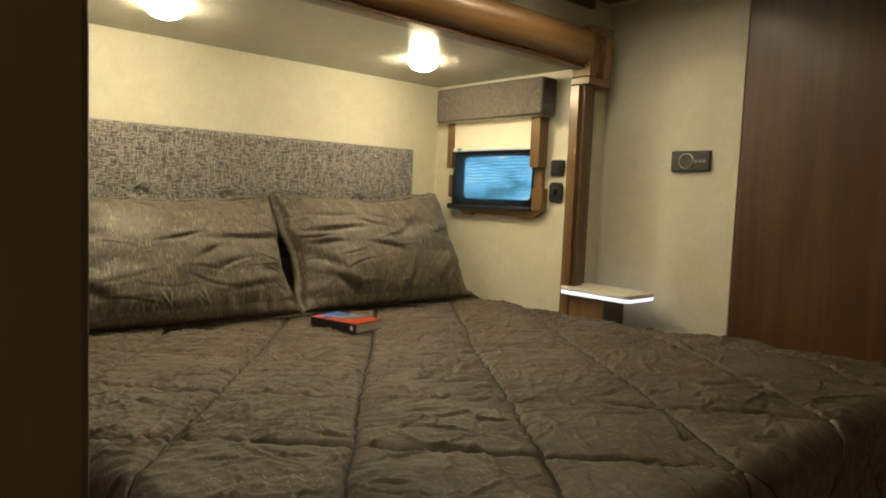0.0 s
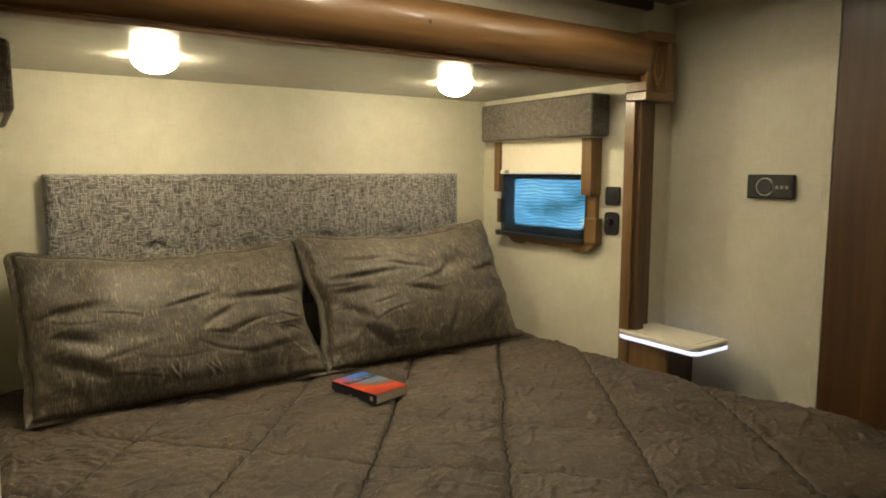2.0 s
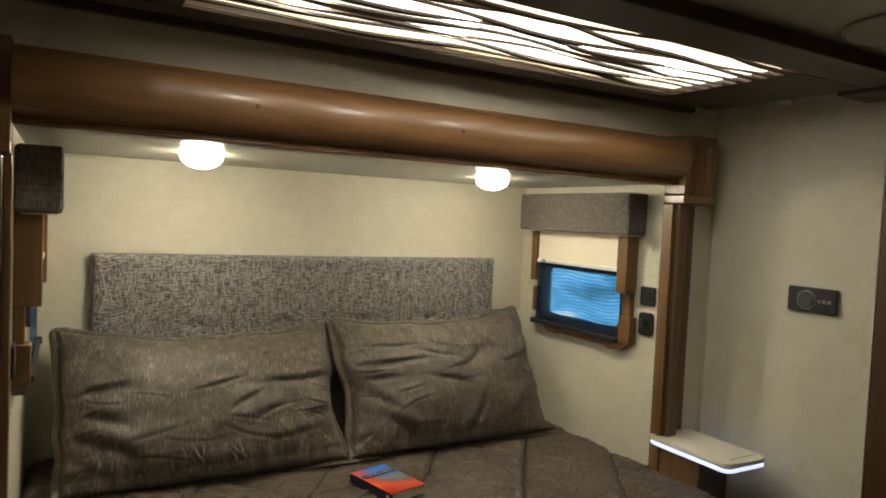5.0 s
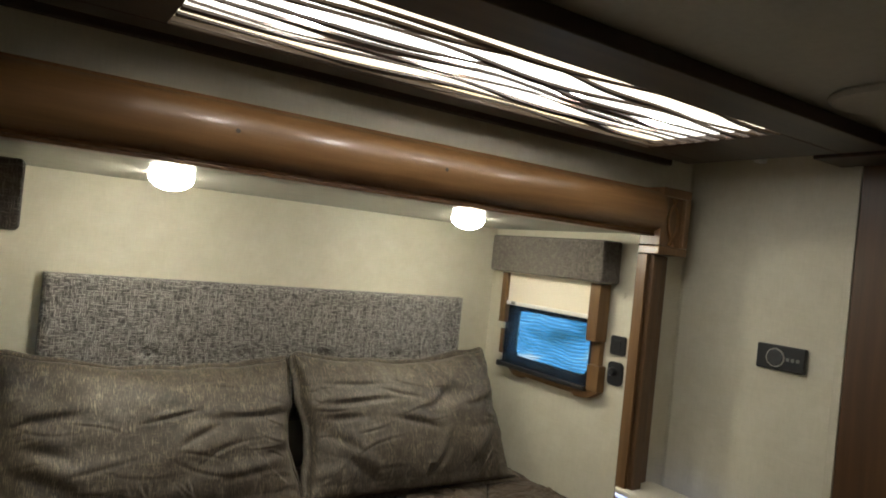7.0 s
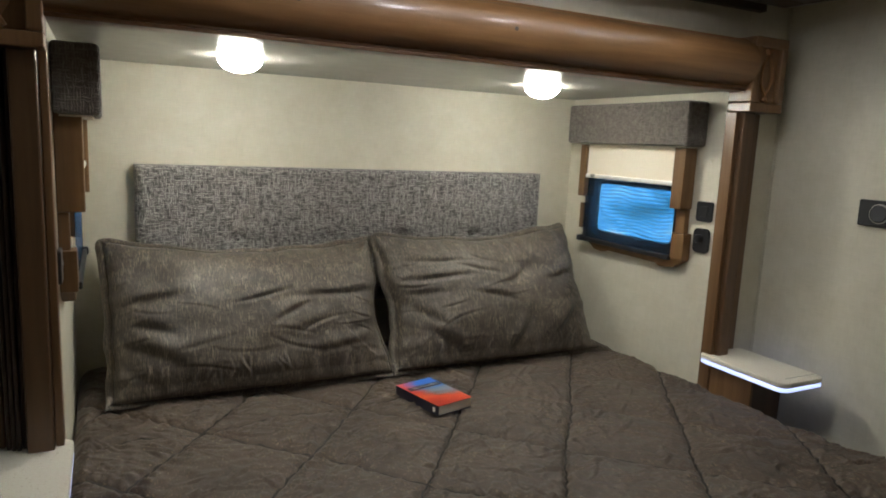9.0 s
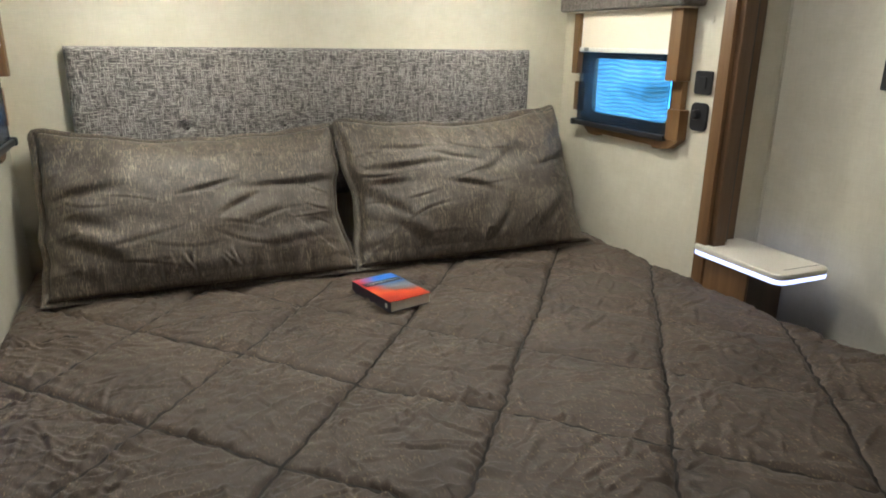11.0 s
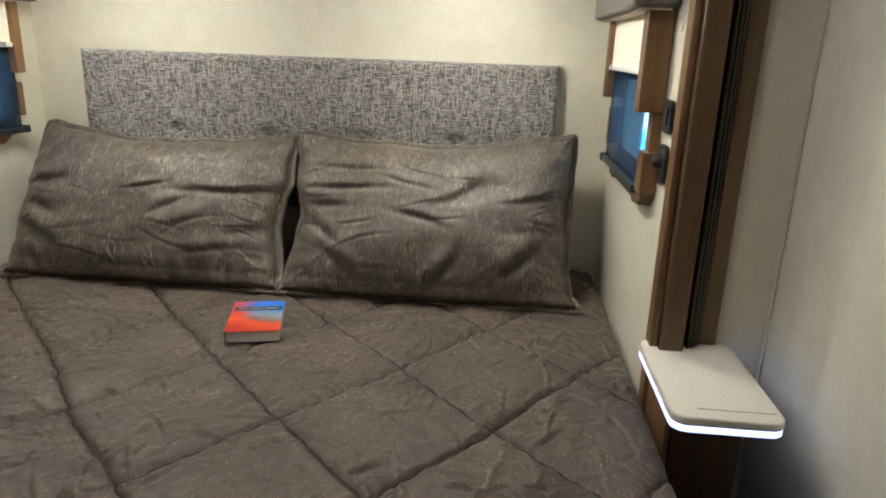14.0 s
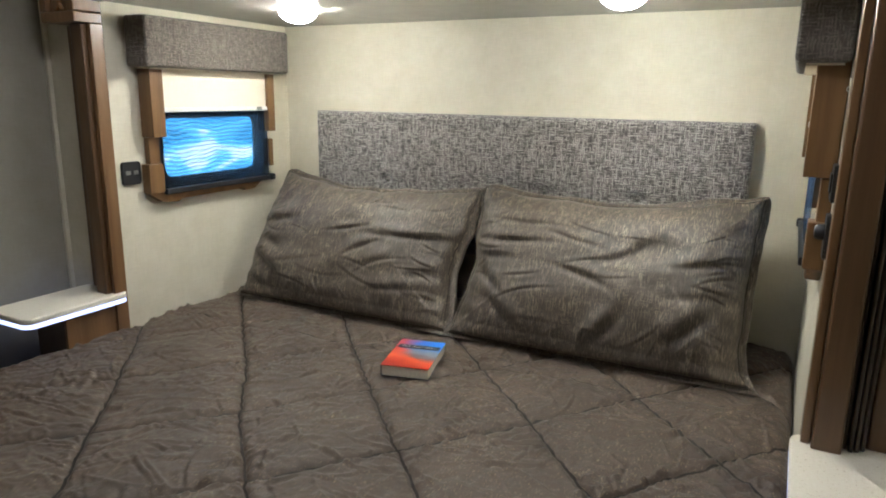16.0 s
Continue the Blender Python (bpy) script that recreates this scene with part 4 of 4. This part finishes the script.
                t += 0.006 * noise.noise(Vector((x * 16, z * 16, seed + 33)))
        else:
            t = -(0.004 + 0.03 * full ** 0.7) - ((0.016 if ez > 0.03 or v > 0.5 else 0.0) * (1 - e / edge) if e < edge else 0) + (0.006 * noise.noise(Vector((x * 16, z * 16, seed + 33))) if e < edge else 0)
        x -= spread * v * max(0.0, 1 - 2 * u)
        x += taper * v * max(0.0, (1 - 2 * u) if taper > 0 else (2 * u - 1))
        inner = max(0.0, (2 * u - 1) if taper > 0 else (1 - 2 * u))
        x -= math.copysign(0.022 * math.exp(-((v - 0.40) / 0.22) ** 2) * inner ** 3, taper)
        x -= math.copysign(0.012 * (1 - abs(2 * v - 1) ** 2), x) * max(0, abs(2 * u - 1) - 0.5) / 0.5
        gx, gz = max(0, 0.05 - ex) / 0.05, max(0, 0.05 - ez) / 0.05
        pull = max(0.0, math.hypot(gx, gz) - 1) * 0.05 if v > 0.5 else 0.0
        x -= math.copysign(pull * 0.7, x)
        z -= pull * 0.7
        if taper < 0:
            z += 0.034 * v * max(0.0, u - 0.55) / 0.45
            x -= 0.034 * (1 - v) * max(0.0, u - 0.7) / 0.3 * min(1.0, v / 0.08)
        z -= sag * math.sin(math.pi * u) ** 0.8 * max(0, v - 0.5) / 0.5
        x += 0.008 * noise.noise(Vector((u * 5, v * 7, seed + 20)))
        z += 0.012 * noise.noise(Vector((u * 7, v * 4, seed + 30))) * v
        return x, t, z

    c, s = math.cos(radians(lean)), math.sin(radians(lean))
    verts, faces = [], []
    w1 = nu + 1
    for front in (True, False):
        for j in range(nv + 1):
            for i in range(nu + 1):
                x, t, z = shape(i / nu, j / nv, front)
                curl = max(0.0, 0.045 - z) if z < 0.045 else 0.0
                verts.append((x, -t * c + z * s + (0.05 * (z / hgt) ** 2 * max(0.0, -x / w) * 2 if taper > 0 else 0.0) - 0.4 * curl, max(z * c + t * s * 0.55, -0.012 + 0.1 * curl)))
    off = w1 * (nv + 1)
    for j in range(nv):
        for i in range(nu):
            a = j * w1 + i
            faces.append((a, a + 1, a + w1 + 1, a + w1))
            a += off
            faces.append((a, a + w1, a + w1 + 1, a + 1))
    rim = [i for i in range(nu)] + [j * w1 + nu for j in range(nv)] + [nv * w1 + i for i in range(nu, 0, -1)] + [j * w1 for j in range(nv, 0, -1)]
    for a, b in zip(rim, rim[1:] + rim[:1]):
        faces.append((a, a + off, b + off, b))
    sham = sheet_mesh("sham", verts, faces, M_SHAM)
    sham.parent = ob
    iu, iv = round(bord * 1.15 / w * nu), round(bord * 1.15 / hgt * nv)
    low = round(iv * 0.6)
    loop = [low * w1 + i for i in range(iu, nu - iu)] + [j * w1 + nu - iu for j in range(low, nv - iv)] + [(nv - iv) * w1 + i for i in range(nu - iu, iu, -1)] + [j * w1 + iu for j in range(nv - iv, low - 1, -1)]
    bm = bmesh.new()
    tube(bm, [Vector(verts[k]) + Vector((0, -0.0008, 0.0003)) for k in loop], 0.0011, 5)
    part("stitching", bm, M_THREAD_SHADE, sham, smooth=True)
    return ob


pillow(-0.804, -0.002, 31, 3.0, "bronze-brown satin pillow in a bordered sham, creased, against the headboard", 0.050, 0.004,
       ((0.83, 0.56, 3, 0.12, 0.013, 0.014, -0.3), (0.60, 0.46, 27, 0.045, 0.010, 0.012, 1.0), (0.52, 0.58, 16, 0.05, 0.008, 0.010, 0.0),
        (0.41, 0.90, -35, 0.035, 0.013, 0.012, 3.0), (0.13, 0.57, 8, 0.075, 0.026, 0.020, -1.0), (0.12, 0.42, -14, 0.07, 0.018, 0.018, 1.0),
        (0.13, 0.27, -24, 0.08, 0.024, 0.020, 0.5), (0.11, 0.13, -30, 0.06, 0.014, 0.014, 0.0), (0.92, 0.34, 12, 0.06, 0.016, 0.018, 1.0),
        (0.80, 0.22, 6, 0.10, 0.007, 0.014, 0.6), (0.93, 0.17, -8, 0.04, 0.008, 0.010, 0.0), (0.68, 0.38, 20, 0.06, 0.006, 0.012, 0.0)),
       ((0.13, 0.73, 0.075, 0.12, 0.034), (0.55, 0.26, 0.16, 0.12, 0.010), (0.42, 0.93, 0.05, 0.08, 0.014), (0.20, 0.40, 0.10, 0.06, 0.007)))
pillow(-0.020, 0.800, 30, 11.0, "bronze-brown satin pillow in a bordered sham, leaning by the window", 0.032, -0.022,
       ((0.20, 0.76, 2, 0.10, 0.009, 0.011, 0.3), (0.20, 0.62, 2, 0.10, 0.012, 0.013, -0.3), (0.13, 0.51, 0, 0.06, 0.013, 0.014, 0.0),
        (0.58, 0.60, 28, 0.06, 0.010, 0.016, -1.5), (0.86, 0.58, 3, 0.10, 0.011, 0.014, 0.3), (0.46, 0.46, -16, 0.06, 0.011, 0.012, 0.5),
        (0.12, 0.38, -25, 0.06, 0.014, 0.016, 1.0), (0.56, 0.18, 55, 0.07, 0.019, 0.020, -1.0), (0.80, 0.22, 34, 0.08, 0.020, 0.022, -0.6),
        (0.22, 0.16, -40, 0.07, 0.016, 0.018, 0.6), (0.86, 0.40, 4, 0.09, 0.007, 0.016, 0.0), (0.40, 0.68, -14, 0.07, 0.006, 0.010, 0.0),
        (0.55, 0.94, -60, 0.03, 0.009, 0.010, 0.0)),
       ((0.64, 0.66, 0.10, 0.075, 0.022), (0.10, 0.44, 0.06, 0.12, 0.010), (0.68, 0.14, 0.07, 0.10, 0.010), (0.30, 0.30, 0.10, 0.12, -0.006)))


def paperback():
    ob = thing("book", "paperback with a blue, grey and orange-red cover lying on the bedspread", "book", (0.011, -0.600, BED + 0.018))
    ob.rotation_euler = (0, 0, radians(14))
    x, y, h = 0.060, 0.092, 0.028
    part("page_block", box(-x + 0.003, x - 0.002, -y + 0.002, y - 0.002, 0.0015, h - 0.0012, 0.0), M_PAGES, ob, "cream page block")
    cover = part("front_cover", box(-x, x, -y, y, h - 0.001, h, 0.0), M_COVER, ob, "blue and orange-red cover")
    part("back_cover", box(-x, x, -y, y, 0, 0.0012, 0.0), M_NAVY, ob)
    spine = part("spine", box(-x, -x + 0.0028, -y, y, 0.0013, h - 0.0011, 0.0), M_NAVY, ob, "dark spine")
    part("title_band", box(-x + 0.006, x - 0.004, 0.030, 0.053, h + 0.0003, h + 0.0008, 0.0), M_NAVY, cover, "dark title band")
    font = bpy.data.curves.new("title", "FONT")
    font.body, font.size, font.align_x, font.align_y = "THE HOLY BIBLE", 0.0125, "CENTER", "CENTER"
    holder = new("title", font)
    letters = bpy.data.meshes.new_from_object(holder)
    bpy.data.objects.remove(holder)
    letters.materials.clear()
    letters.materials.append(M_WHITE)
    title = tagged(new("title", letters), "pale printed title")
    title.parent = cover
    title.location = (0.001, 0.0415, h + 0.0012)
    part("spine_label", box(-x - 0.0006, -x - 0.0001, -y + 0.012, -y + 0.022, 0.008, 0.02, 0.0), M_WHITE, spine)


paperback()
